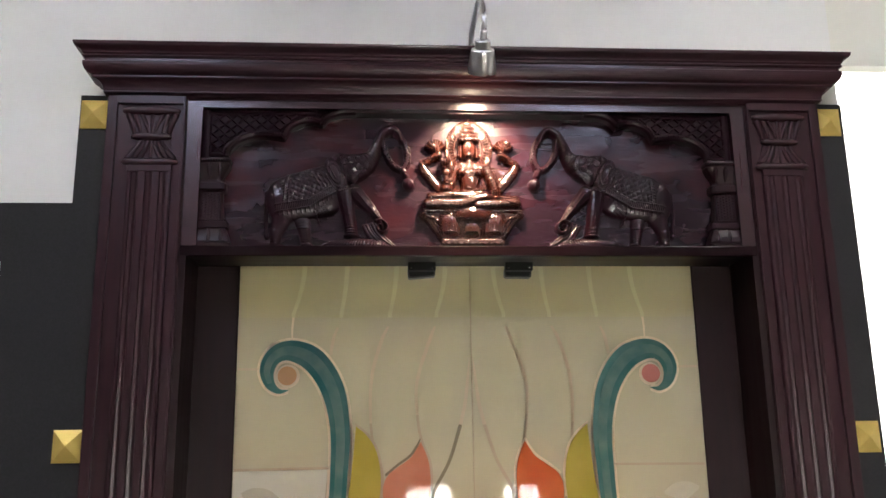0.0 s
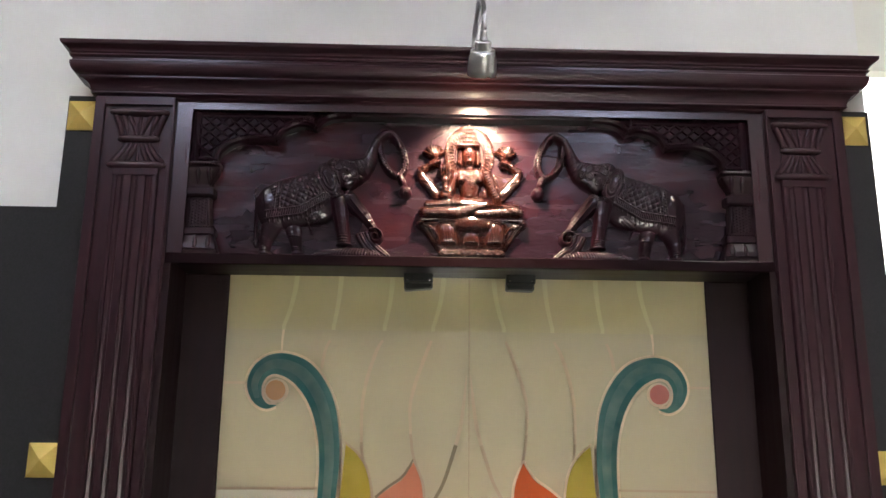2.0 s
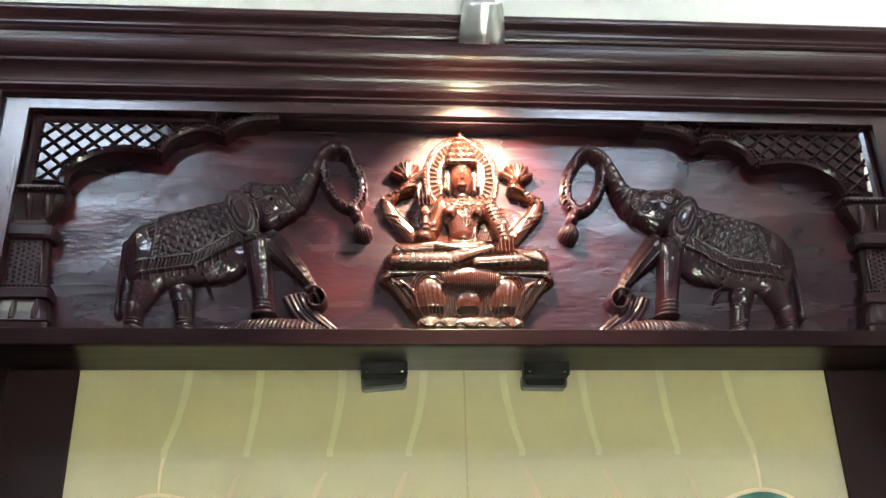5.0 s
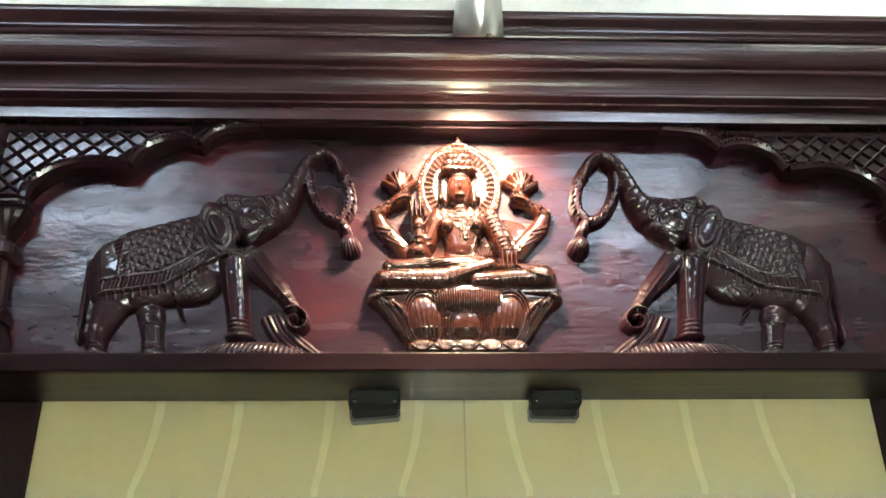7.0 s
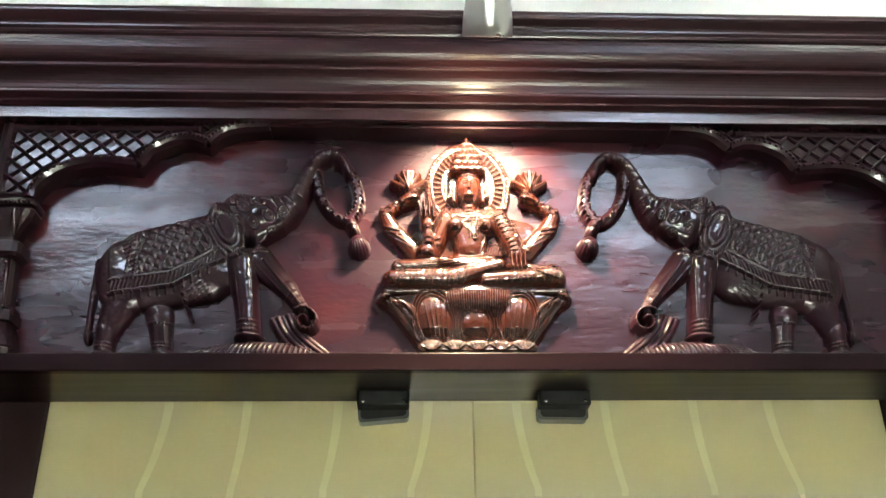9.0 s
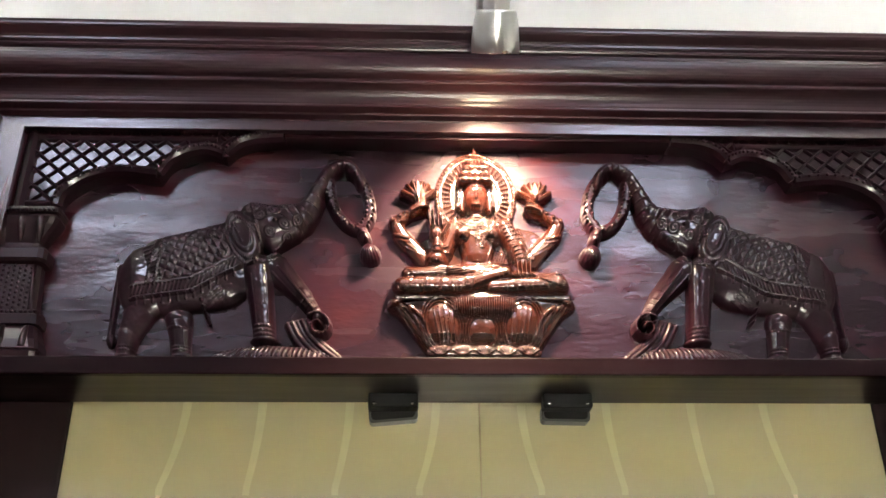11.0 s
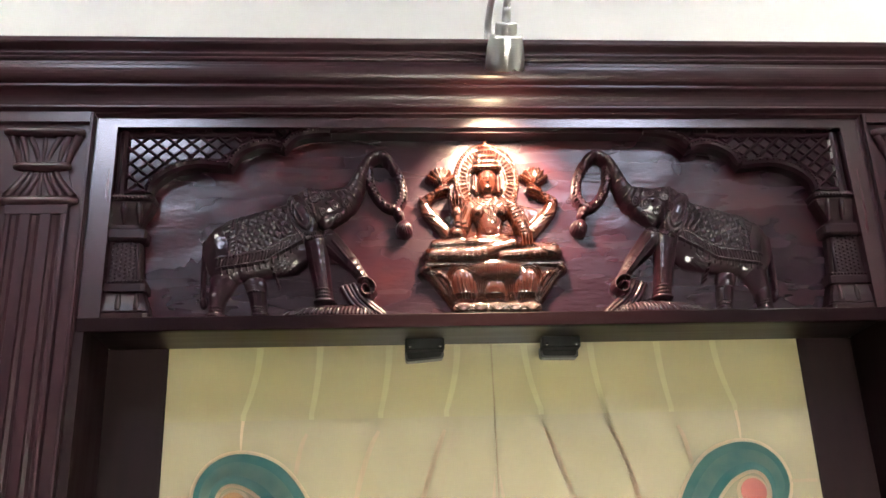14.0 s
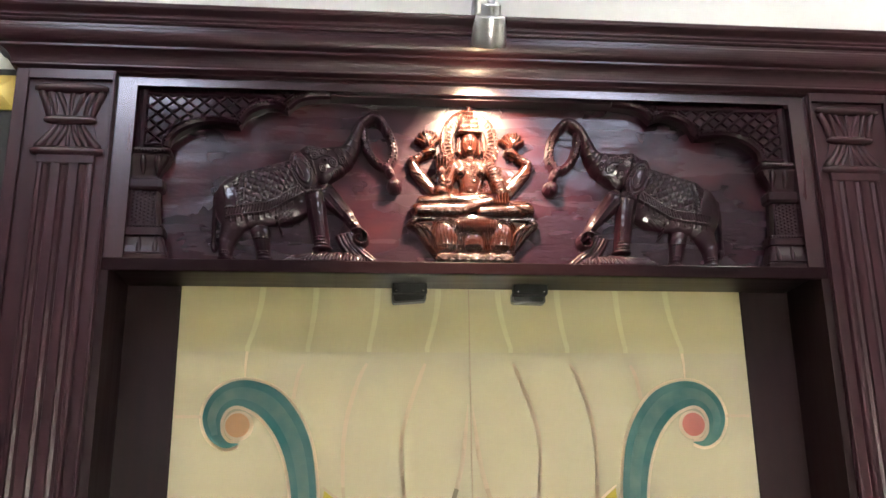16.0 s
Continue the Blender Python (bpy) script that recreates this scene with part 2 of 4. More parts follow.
def ridge(centre, y_front, y_back, side=1):
    """A bar with a rounded front along (x, z, width)."""
    pts = curve_through(centre, 3)
    bm = bmesh.new()
    rows = []
    for i, q in enumerate(pts):
        d = pts[min(i + 1, len(pts) - 1)][:2] - pts[max(i - 1, 0)][:2]
        d /= max(np.linalg.norm(d), 1e-9)
        rows.append([bm.verts.new((side * (q[0] - d[1] * f * q[2] / 2), y_back + (y_front - y_back) * h, q[1] + d[0] * f * q[2] / 2)) for f, h in ((-1, 0), (-0.6, 0.7), (0, 1), (0.6, 0.7), (1, 0))])
    for r, t in zip(rows, rows[1:]):
        for k in range(4):
            bm.faces.new((r[k], r[k + 1], t[k + 1], t[k]))
    bm.faces.new(rows[0]), bm.faces.new(rows[-1])
    return bm


def tube(points, radius, segments=12):
    """A round bar along the points (x, y, z[, radius])."""
    bm = bmesh.new()
    rings = []
    for i, q in enumerate(points):
        c = Vector([float(e) for e in q[:3]])
        d = (Vector([float(e) for e in points[min(i + 1, len(points) - 1)][:3]]) - Vector([float(e) for e in points[max(i - 1, 0)][:3]])).normalized()
        u = d.orthogonal().normalized() if not rings else (u - d * u.dot(d)).normalized()
        w = d.cross(u)
        r = float(q[3]) if len(q) > 3 else radius
        rings.append([bm.verts.new(c + r * (math.cos(k * math.tau / segments) * u + math.sin(k * math.tau / segments) * w)) for k in range(segments)])
    for r, s in zip(rings, rings[1:]):
        for k in range(segments):
            bm.faces.new((r[k], r[(k + 1) % segments], s[(k + 1) % segments], s[k]))
    bm.faces.new(rings[0]), bm.faces.new(rings[-1])
    return bm


def lathe(profile, at, segments):
    bm = bmesh.new()
    rings = [[bm.verts.new((at[0] + r * math.cos(k * math.tau / segments), at[1] + r * math.sin(k * math.tau / segments), at[2] + h)) for k in range(segments)] for r, h in profile]
    for r, s in zip(rings, rings[1:]):
        for k in range(segments):
            bm.faces.new((r[k], r[(k + 1) % segments], s[(k + 1) % segments], s[k]))
    bm.faces.new(rings[0]), bm.faces.new(rings[-1])
    return bm


def ball(bm, x, y, z, r, sx=1.0, sy=1.0, sz=1.0, u=8, v=6):
    for w in bmesh.ops.create_uvsphere(bm, u_segments=u, v_segments=v, radius=r)["verts"]:
        w.co = Vector((x + w.co.x * sx, y + w.co.y * sy, z + w.co.z * sz))


# ---- the room ----
WALL = 0.05        # face of the door wall
ROOM_TOP = 3.4
BACK = -5.0
bm = bmesh.new()
box(bm, -3.2, -0.70, WALL, 0.25, 0, ROOM_TOP)
box(bm, -0.70, 0.70, WALL, 0.25, 2.475, ROOM_TOP)
box(bm, -0.70, 0.70, 0.101, 0.25, 2.121, 2.475)
box(bm, 0.70, 0.978, WALL, 0.25, 0, ROOM_TOP)
whole("wall_north", bm, paint, "white painted wall around the carved doorway", "wall", kind="structure")
whole("wall_beam", boxed(0.978, 2.8, WALL + 0.03, 0.12, 2.627, ROOM_TOP), paint_cream, "cream beam over the bright side opening", "wall", kind="structure")
whole("wall_west", boxed(-3.4, -3.2, BACK, 0.25, 0, ROOM_TOP), paint_room, "plain beige side wall", "wall", kind="structure")
whole("wall_east", boxed(2.8, 3.0, BACK, 1.6, 0, ROOM_TOP), paint_room, "plain beige side wall", "wall", kind="structure")
whole("floor", boxed(-3.4, 3.0, BACK - 0.2, 3.0, -0.1, 0), tile, "dark brown tiled floor", "floor", kind="structure")
whole("ceiling", boxed(-3.4, 3.0, BACK - 0.2, 3.0, ROOM_TOP, ROOM_TOP + 0.1), ceiling_paint, "white painted ceiling", "ceiling", kind="structure")
WINDOWS = ((-0.02, 0.335), (0.745, 1.06))
bm = bmesh.new()
box(bm, -3.4, WINDOWS[0][0], BACK - 0.2, BACK, 0, ROOM_TOP)
box(bm, WINDOWS[0][1], WINDOWS[1][0], BACK - 0.2, BACK, 0, ROOM_TOP)
box(bm, WINDOWS[1][1], 3.0, BACK - 0.2, BACK, 0, ROOM_TOP)
for a, b in WINDOWS:
    box(bm, a, b, BACK - 0.2, BACK, 0, 0.45)
    box(bm, a, b, BACK - 0.2, BACK, 1.535, ROOM_TOP)
whole("wall_south", bm, paint_room, "beige wall with two barred windows", "wall", kind="structure")
for i, (a, b) in enumerate(WINDOWS):
    w = thing("window_%d" % (i + 1), "small bright window with thin dark bars", "window", "barred windows", "structure")
    part("window_frame", boxed(a, b, BACK - 0.12, BACK - 0.08, 1.505, 1.517), black_plastic, w)
    for k in range(6):
        x = a + (k + 0.5) * (b - a) / 6
        part("bar", boxed(x - 0.006, x + 0.006, BACK - 0.11, BACK - 0.09, 0.45, 1.535), black_plastic, w)
whole("backdrop", boxed(-4.5, 5.5, BACK - 4.0, BACK - 3.9, -0.5, 4.5), day_glow, "plain daylight outside the windows", "backdrop", kind="structure")
whole("side_backdrop", boxed(0.9, 2.8, 1.5, 1.52, 0, ROOM_TOP), side_glow, "plain white daylight beyond the side opening", "backdrop", kind="structure")
# space behind the glass doors
bm = bmesh.new()
box(bm, -0.9, 0.9, 1.2, 1.3, 0, ROOM_TOP), box(bm, -1.0, -0.9, 0.25, 1.3, 0, ROOM_TOP), box(bm, 0.88, 0.9, 0.25, 1.3, 0, ROOM_TOP)
whole("wall_inner", bm, paint_cream, "cream wall of the room behind the doors", "wall", kind="structure")

# Second pair is added fill; the last, unseen, backlights the glass.
for x, y, r, mat in ((-1.15, -1.72, 0.24, panel_glow), (0.70, -1.72, 0.24, panel_glow), (-1.3, -0.85, 0.138, fill_glow), (1.05, -0.85, 0.138, fill_glow), (-0.55, 0.75, 0.138, inner_glow)):
    c = thing("ceiling_light_and_fill", "square white ceiling panel light, some added as fill", "light", "ceiling lights", at=(x, y, ROOM_TOP))
    bm = bmesh.new()
    for sx, sy, lx, ly in ((-1, 0, 0.012, r + 0.024), (1, 0, 0.012, r + 0.024), (0, -1, r, 0.012), (0, 1, r, 0.012)):
        box(bm, sx * (r + 0.012) - lx, sx * (r + 0.012) + lx, sy * (r + 0.012) - ly, sy * (r + 0.012) + ly, -0.012, 0.0)
    part("frame", bm, paint, c)
    part("diffuser", boxed(-r, r, -r, r, -0.008, -0.001), mat, c)

# ---- black cladding with gold studs ----
bm = boxed(-3.2, -0.972, WALL - 0.012, WALL, 0, 2.215)
box(bm, -0.972, -0.8975, WALL - 0.012, WALL, 0, 2.495)
whole("cladding_west", bm, granite, "matt black wall cladding beside the doorway", "cladding", kind="structure")
whole("cladding_east", boxed(0.8975, 0.978, WALL - 0.012, WALL, 0, 2.495), granite, "matt black strip of wall cladding", "cladding", kind="structure")
for side in (-1, 1):
    for z in (2.443, 1.638, 0.833):
        bm = bmesh.new()
        r, d = 0.033, 0.004
        ring = [bm.verts.new((sx * r, y, sz * (r + 0.004))) for y in (0, -d) for sx, sz in ((-1, -1), (1, -1), (1, 1), (-1, 1))]
        tip = bm.verts.new((0, -0.022, 0))
        for k in range(4):
            bm.faces.new((ring[k], ring[(k + 1) % 4], ring[4 + (k + 1) % 4], ring[4 + k]))
            bm.faces.new((ring[4 + k], ring[4 + (k + 1) % 4], tip))
        bm.faces.new(ring[:4])
        ob = whole("wall_stud", bm, gold, "square gold pyramid stud on black cladding", "stud", "gold pyramid studs")
        ob.location = (side * 0.9355, WALL - 0.012, z)
sw = thing("switch_plate", "white switch plate on black cladding", "switch", at=(-1.17, WALL - 0.012, 2.0))
part("plate", boxed(-0.045, 0.045, -0.008, 0, -0.07, 0.07, bevel=0.002), paint, sw)
part("rocker", boxed(-0.015, 0.015, -0.012, -0.006, -0.03, 0.03, bevel=0.002), paint, sw)

# ---- carved door surround ----
FRAME_X, JOINT = 0.895, 0.706
TOP, LINTEL, SOFFIT = 2.4805, 2.079, 2.0895
OPEN_X, OPEN_LOW, OPEN_HIGH = 0.668, 2.1035, 2.4575
FACE = 0.014       # face of the rails round the panel
PANEL = 0.06       # face of the recessed panel
surround = thing("carved_surround", "darkened mahogany carved surround of the glass doors", "surround")

# cornice: (overhang, height)
profile = [(-0.019, 2.4770), (-0.006, 2.4790), (-0.004, 2.4815), (0.0085, 2.4850), (0.0105, 2.4862), (0.0105, 2.4885), (0.009, 2.490)]
profile += [(0.010 + 0.025 * (1 - math.cos(a)), 2.490 + 0.027 * math.sin(a)) for a in np.linspace(0.1, 1.45, 8)]
profile += [(0.034, 2.519), (0.034, 2.523)]
profile += [(0.035 + 0.019 * math.sin(a), 2.551 - 0.027 * math.cos(a)) for a in np.linspace(0.1, 1.6, 8)]
profile += [(0.052, 2.5545), (0.049, 2.556), (0.049, 2.562), (0.054, 2.564), (0.056, 2.567), (0.054, 2.570), (0.052, 2.571), (0.055, 2.574)]
profile += [(0.056 + 0.018 * (s - math.sin(math.tau * s) / math.tau), 2.575 + 0.020 * s) for s in np.linspace(0, 1, 7)]
profile += [(0.075, 2.597), (0.074, 2.600), (-0.03, 2.600)]
bm = bmesh.new()
rows = [[bm.verts.new(p) for p in ((-FRAME_X - 1.04 * o, WALL, z), (-FRAME_X - 1.04 * o, -0.76 * o, z), (FRAME_X + 1.04 * o, -0.76 * o, z), (FRAME_X + 1.04 * o, WALL, z))] for o, z in profile]
for r, s in zip(rows, rows[1:]):
    for k in range(3):
        bm.faces.new((r[k], r[k + 1], s[k + 1], s[k]))
bm.faces.new(rows[-1])
part("cornice", bm, wood_flat, surround, "moulded cornice")

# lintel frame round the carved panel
part("lintel_rail", boxed(-JOINT + 0.0008, JOINT - 0.0008, FACE, 0.026, LINTEL, OPEN_LOW, bevel=0.002), wood_ledge_shaded, surround)
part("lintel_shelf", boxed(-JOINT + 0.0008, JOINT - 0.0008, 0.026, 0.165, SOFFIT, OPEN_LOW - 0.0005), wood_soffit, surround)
part("lintel_rail", boxed(-JOINT + 0.0008, JOINT - 0.0008, FACE, 0.10, OPEN_HIGH, TOP), wood_face, surround)
for side in (-1, 1):
    a, b = sorted((side * OPEN_X, side * (JOINT - 0.0008)))
    part("lintel_stile", boxed(a, b, FACE, 0.10, OPEN_LOW, OPEN_HIGH), wood_face_up, surround)
# hand-planed back panel
bm = bmesh.new()
NX, NZ = 150, 40
grid = [[bm.verts.new((-OPEN_X + 2 * OPEN_X * i / NX, PANEL + 0.0008 * noise.noise(Vector((i * 0.085, j * 0.16, 3))) + 0.0005 * noise.noise(Vector((i * 0.3, j * 0.5, 7))), OPEN_LOW + (OPEN_HIGH - OPEN_LOW) * j / NZ)) for i in range(NX + 1)] for j in range(NZ + 1)]
for j in range(NZ):
    for i in range(NX):
        bm.faces.new((grid[j][i], grid[j][i + 1], grid[j + 1][i + 1], grid[j + 1][i]))
part("back_panel", bm, wood_panel, surround, "varnished reddish panel", smooth=True)
part("panel_back", boxed(-OPEN_X - 0.01, OPEN_X + 0.01, PANEL + 0.006, 0.10, OPEN_LOW - 0.005, OPEN_HIGH + 0.005), wood_flat, surround)

# pilasters
for side in (-1, 1):
    def xs(a, b):
        return sorted((side * a, side * b))
    p = boxed(*xs(JOINT, FRAME_X), 0.009, 0.165, 0, TOP)
    pil = part("pilaster", p, wood, surround, "fluted pilaster with a tied capital")
    part("stile", boxed(*xs(0.871, FRAME_X), 0, 0.009, 0, TOP, bevel=0.0015), wood, pil)
    part("stile", boxed(*xs(JOINT + 0.0008, 0.713), 0, 0.009, 0, TOP, bevel=0.0015), wood, pil)
    part("rail", boxed(*xs(0.713, 0.871), 0, 0.009, 2.461, TOP), wood_flat, pil)
    # shaft with three flutes
    s0, s1, ztop = 0.733, 0.839, 2.306
    flutes = (0.7525, 0.786, 0.8195)
    rows = []
    section = [(s0, 0.009), (s0 + 0.002, 0.001), (s0 + 0.006, -0.001)]
    for f in flutes:
        section += [(f - 0.0085, -0.001), (f - 0.0065, 0.0035), (f, 0.0055), (f + 0.0065, 0.0035), (f + 0.0085, -0.001)]
    section += [(s1 - 0.006, -0.001), (s1 - 0.002, 0.001), (s1, 0.009)]
    bm = bmesh.new()
    for z in (0.0, ztop - 0.022):
        rows.append([bm.verts.new((side * x, y, z)) for x, y in section])
    for k in range(len(section) - 1):
        bm.faces.new((rows[0][k], rows[0][k + 1], rows[1][k + 1], rows[1][k]))
    part("shaft", bm, wood, pil)
    part("shaft_head", boxed(*xs(s0, s1), -0.001, 0.009, ztop - 0.022, ztop, bevel=0.002), wood, pil)
    # capital: three rolls with flaring leaves between
    for z, r, a, b in ((2.441, 0.0095, 0.72, 0.857), (2.374, 0.0082, 0.737, 0.834), (2.309, 0.0095, 0.719, 0.853)):
        n = 12
        pts = [(side * (a + (b - a) * k / n), 0.003, z, r * (0.5 if k in (0, n) else 0.85 if k in (1, n - 1) else 1.0)) for k in range(n + 1)]
        part("capital_roll", tube(pts, r), wood, pil, smooth=True)
    mid = 0.7865
    for za, zb in ((2.378, 2.436), (2.370, 2.314)):
        part("capital_back", slab([(side * (mid + f), z) for f, z in ((-0.043, za), (0.043, za), (0.060, zb), (-0.060, zb))], 0.0055, 0.010), wood, pil)
    for z0, z1 in ((2.380, 2.434), (2.368, 2.316)):
        for f0, f1, r in ((-0.040, -0.057, 0.0075), (-0.026, -0.040, 0.006), (-0.006, -0.026, 0.0055), (0.006, 0.026, 0.0055), (0.026, 0.040, 0.006), (0.040, 0.057, 0.0075), (0.0, 0.0, 0.0045)):
            if z1 < z0 and f0:
                f0, f1 = f0 * 0.55, f1
            pts = [(side * (mid + f0), 0.0085, z0, r * 0.7), (side * (mid + f0 + (f1 - f0) * 0.4), 0.0065, 0.5 * (z0 + z1), r), (side * (mid + f1), 0.006, z1, r * 1.1)]
            part("capital_leaf", tube([tuple(q) for q in curve_through(pts, 4)], r, 8), wood, pil, smooth=True)
    # door frame inside the opening
    lining = boxed(*xs(0.690, JOINT), 0.0265, 0.165, 0, SOFFIT - 0.0005)
    box(lining, *xs(0.690, JOINT), 0.012, 0.0265, 0, LINTEL - 0.0005)
    part("jamb_lining", lining, wood_jamb_shaded, surround)
    part("jamb", boxed(*xs(0.5845, 0.698), 0.1645, 0.21, 0, SOFFIT - 0.0005, bevel=0.003), wood_jamb_shaded, surround)
part("soffit", boxed(-0.690, 0.690, 0.165, 0.22, SOFFIT + 0.0005, 2.12), wood_flat, surround)

# cusped arch over the panel
ARCH = [(-0.6045, 2.272), (-0.606, 2.333), (-0.595, 2.358), (-0.566, 2.379), (-0.524, 2.389), (-0.468, 2.384)]
ARCH2 = [(-0.468, 2.384), (-0.454, 2.408), (-0.425, 2.4245), (-0.397, 2.428), (-0.374, 2.420)]
ARCH3 = [(-0.374, 2.420), (-0.356, 2.4385), (-0.330, 2.448), (-0.29, 2.4515)]
edge = [tuple(q) for seg in (ARCH, ARCH2, ARCH3) for q in curve_through(seg, 8)]
low = [q for q in edge if q[1] > 2.325]
outline = low + [(-0.29, 2.457), (-OPEN_X, 2.457), (-OPEN_X, 2.328)]


def inside(x, z, poly):
    hit = False
    for (x0, z0), (x1, z1) in zip(poly, poly[1:] + poly[:1]):
        if (z0 > z) != (z1 > z) and x < x0 + (z - z0) / (z1 - z0) * (x1 - x0):
            hit = not hit
    return hit


bm = bmesh.new()
ball(bm, 0, 0, 0, 0.0026, u=8, v=6)
part("arch_head", boxed(-0.2895, 0.2895, 0.026, PANEL + 0.002, 2.4520, 2.4572), wood_carved, surround)
bead_mesh = mesh_of(bm, "bead", wood_carved, True)
for side in (-1, 1):
    spandrel = part("spandrel", slab([(-side * x, z) for x, z in outline], 0.034, PANEL + 0.002), wood_carved, surround, "cusped spandrel with diamond lattice")
    for seg in (ARCH, ARCH2, ARCH3):
        line = [q for q in curve_through(seg, 8) if q[1] > 2.325]
        part("arch_rim", ridge([(x - 0.003, z + 0.008, 0.020) for x, z in line[::2] + line[-1:]], 0.024, 0.035, -side), wood_carved, spandrel)
        for q in line[::2]:
            bead = new("bead", bead_mesh)
            bead.location = (-side * (q[0] - 0.003), 0.0240, q[1] + 0.0085)
            bead.parent = spandrel
    for line in ([(-0.6575, 2.331, 0.021), (-0.6575, 2.39, 0.021), (-0.6575, 2.456, 0.021)], [(-0.650, 2.4495, 0.014), (-0.52, 2.4495, 0.014), (-0.39, 2.4505, 0.012)], [(-0.650, 2.3385, 0.013), (-0.635, 2.3385, 0.013), (-0.614, 2.3385, 0.013)]):
        part("border", ridge(line, 0.0275, 0.0345, -side), wood_carved, spandrel)
    step = 0.030
    for lean in (-1, 1):
        for k in range(-40, 40):
            run = []
            for j in range(148):
                z = 2.325 + j * 0.001
                x = -0.66 + k * step + lean * (z - 2.33) * 1.15
                ok = -0.655 < x < -0.36 and inside(x, z, outline) and inside(x + 0.009, z - 0.016, outline)
                if ok:
                    run.append((x, z))
                if (not ok or j == 147) and run:
                    if len(run) > 9:
                        part("lattice_bar", ridge([(*run[0], 0.0062), (*run[len(run) // 2], 0.0062), (*run[-1], 0.0062)], 0.0292 + 0.0004 * lean, 0.0345, -side), wood_carved, spandrel)
                    run = []
    # little column under the arch: (height, inner edge, face)
    col_profile = [(2.1035, 0.5900, 0.021), (2.1125, 0.5890, 0.019), (2.1150, 0.5925, 0.022), (2.1170, 0.5920, 0.020), (2.1300, 0.5950, 0.022), (2.1450, 0.6010, 0.027), (2.1520, 0.6030, 0.030),
                   (2.1530, 0.5985, 0.025), (2.1660, 0.5985, 0.025), (2.1675, 0.6020, 0.026), (2.1730, 0.6020, 0.026), (2.1750, 0.6100, 0.034), (2.2440, 0.6150, 0.034),
                   (2.2460, 0.6080, 0.027), (2.2500, 0.6060, 0.024), (2.2640, 0.6060, 0.024), (2.2680, 0.6090, 0.027), (2.2690, 0.6180, 0.034), (2.2760, 0.6190, 0.034), (2.2900, 0.6120, 0.030),
                   (2.3040, 0.6020, 0.025), (2.3140, 0.5985, 0.023), (2.3190, 0.6010, 0.026), (2.3210, 0.5975, 0.022), (2.3250, 0.5965, 0.021), (2.3290, 0.5975, 0.022), (2.3300, 0.604, 0.030)]
    bm = bmesh.new()
    rows = [[bm.verts.new((side * x, y, z)) for x, y in ((0.6675, f), (a + 0.010, f), (a + 0.003, f + 0.003), (a, f + 0.010), (a, PANEL))] for z, a, f in col_profile]
    for r, t in zip(rows, rows[1:]):
        for k in range(4):
            bm.faces.new((r[k], r[k + 1], t[k + 1], t[k]))
    col = part("column", bm, wood_column, surround, "small carved column")
    for i in range(6):
        for j in range(9):
            bead = new("bead", bead_mesh)
            bead.location = (side * (0.6235 + i * 0.0076), 0.0345, 2.180 + j * 0.0073 + (0.0036 if i % 2 else 0))
            bead.parent = col
    part("corner_bead", tube([(side * 0.6165, 0.0350, 2.176), (side * 0.6205, 0.0350, 2.243)], 0.0026, 8), wood_carved, col, smooth=True)
    for i in range(2):
        x = 0.621 + i * 0.026
        leaf = tube([tuple(q) for q in curve_through([(side * x, 0.034, 2.277, 0.002), (side * x, 0.0300, 2.290, 0.0050), (side * x, 0.0260, 2.304, 0.0065), (side * x, 0.0255, 2.315, 0.004)], 4)], 0.005, 10)
        part("capital_leaf", leaf, wood_carved, col, smooth=True)
        x = 0.612 + i * 0.030
        leaf = tube([tuple(q) for q in curve_through([(side * x, 0.0240, 2.1185, 0.006), (side * x, 0.0250, 2.130, 0.006), (side * (x + 0.001), 0.0285, 2.144, 0.004), (side * (x + 0.001), 0.0300, 2.1505, 0.003)], 4)], 0.005, 10)
        part("base_leaf", leaf, wood_column, col, smooth=True)
    for k in range(11):
        for z, y in ((2.170, 0.0255), (2.3235, 0.0215)):
            bead = new("bead", bead_mesh)
            bead.location = (side * (0.604 + k * 0.0062), y, z)
            bead.parent = col

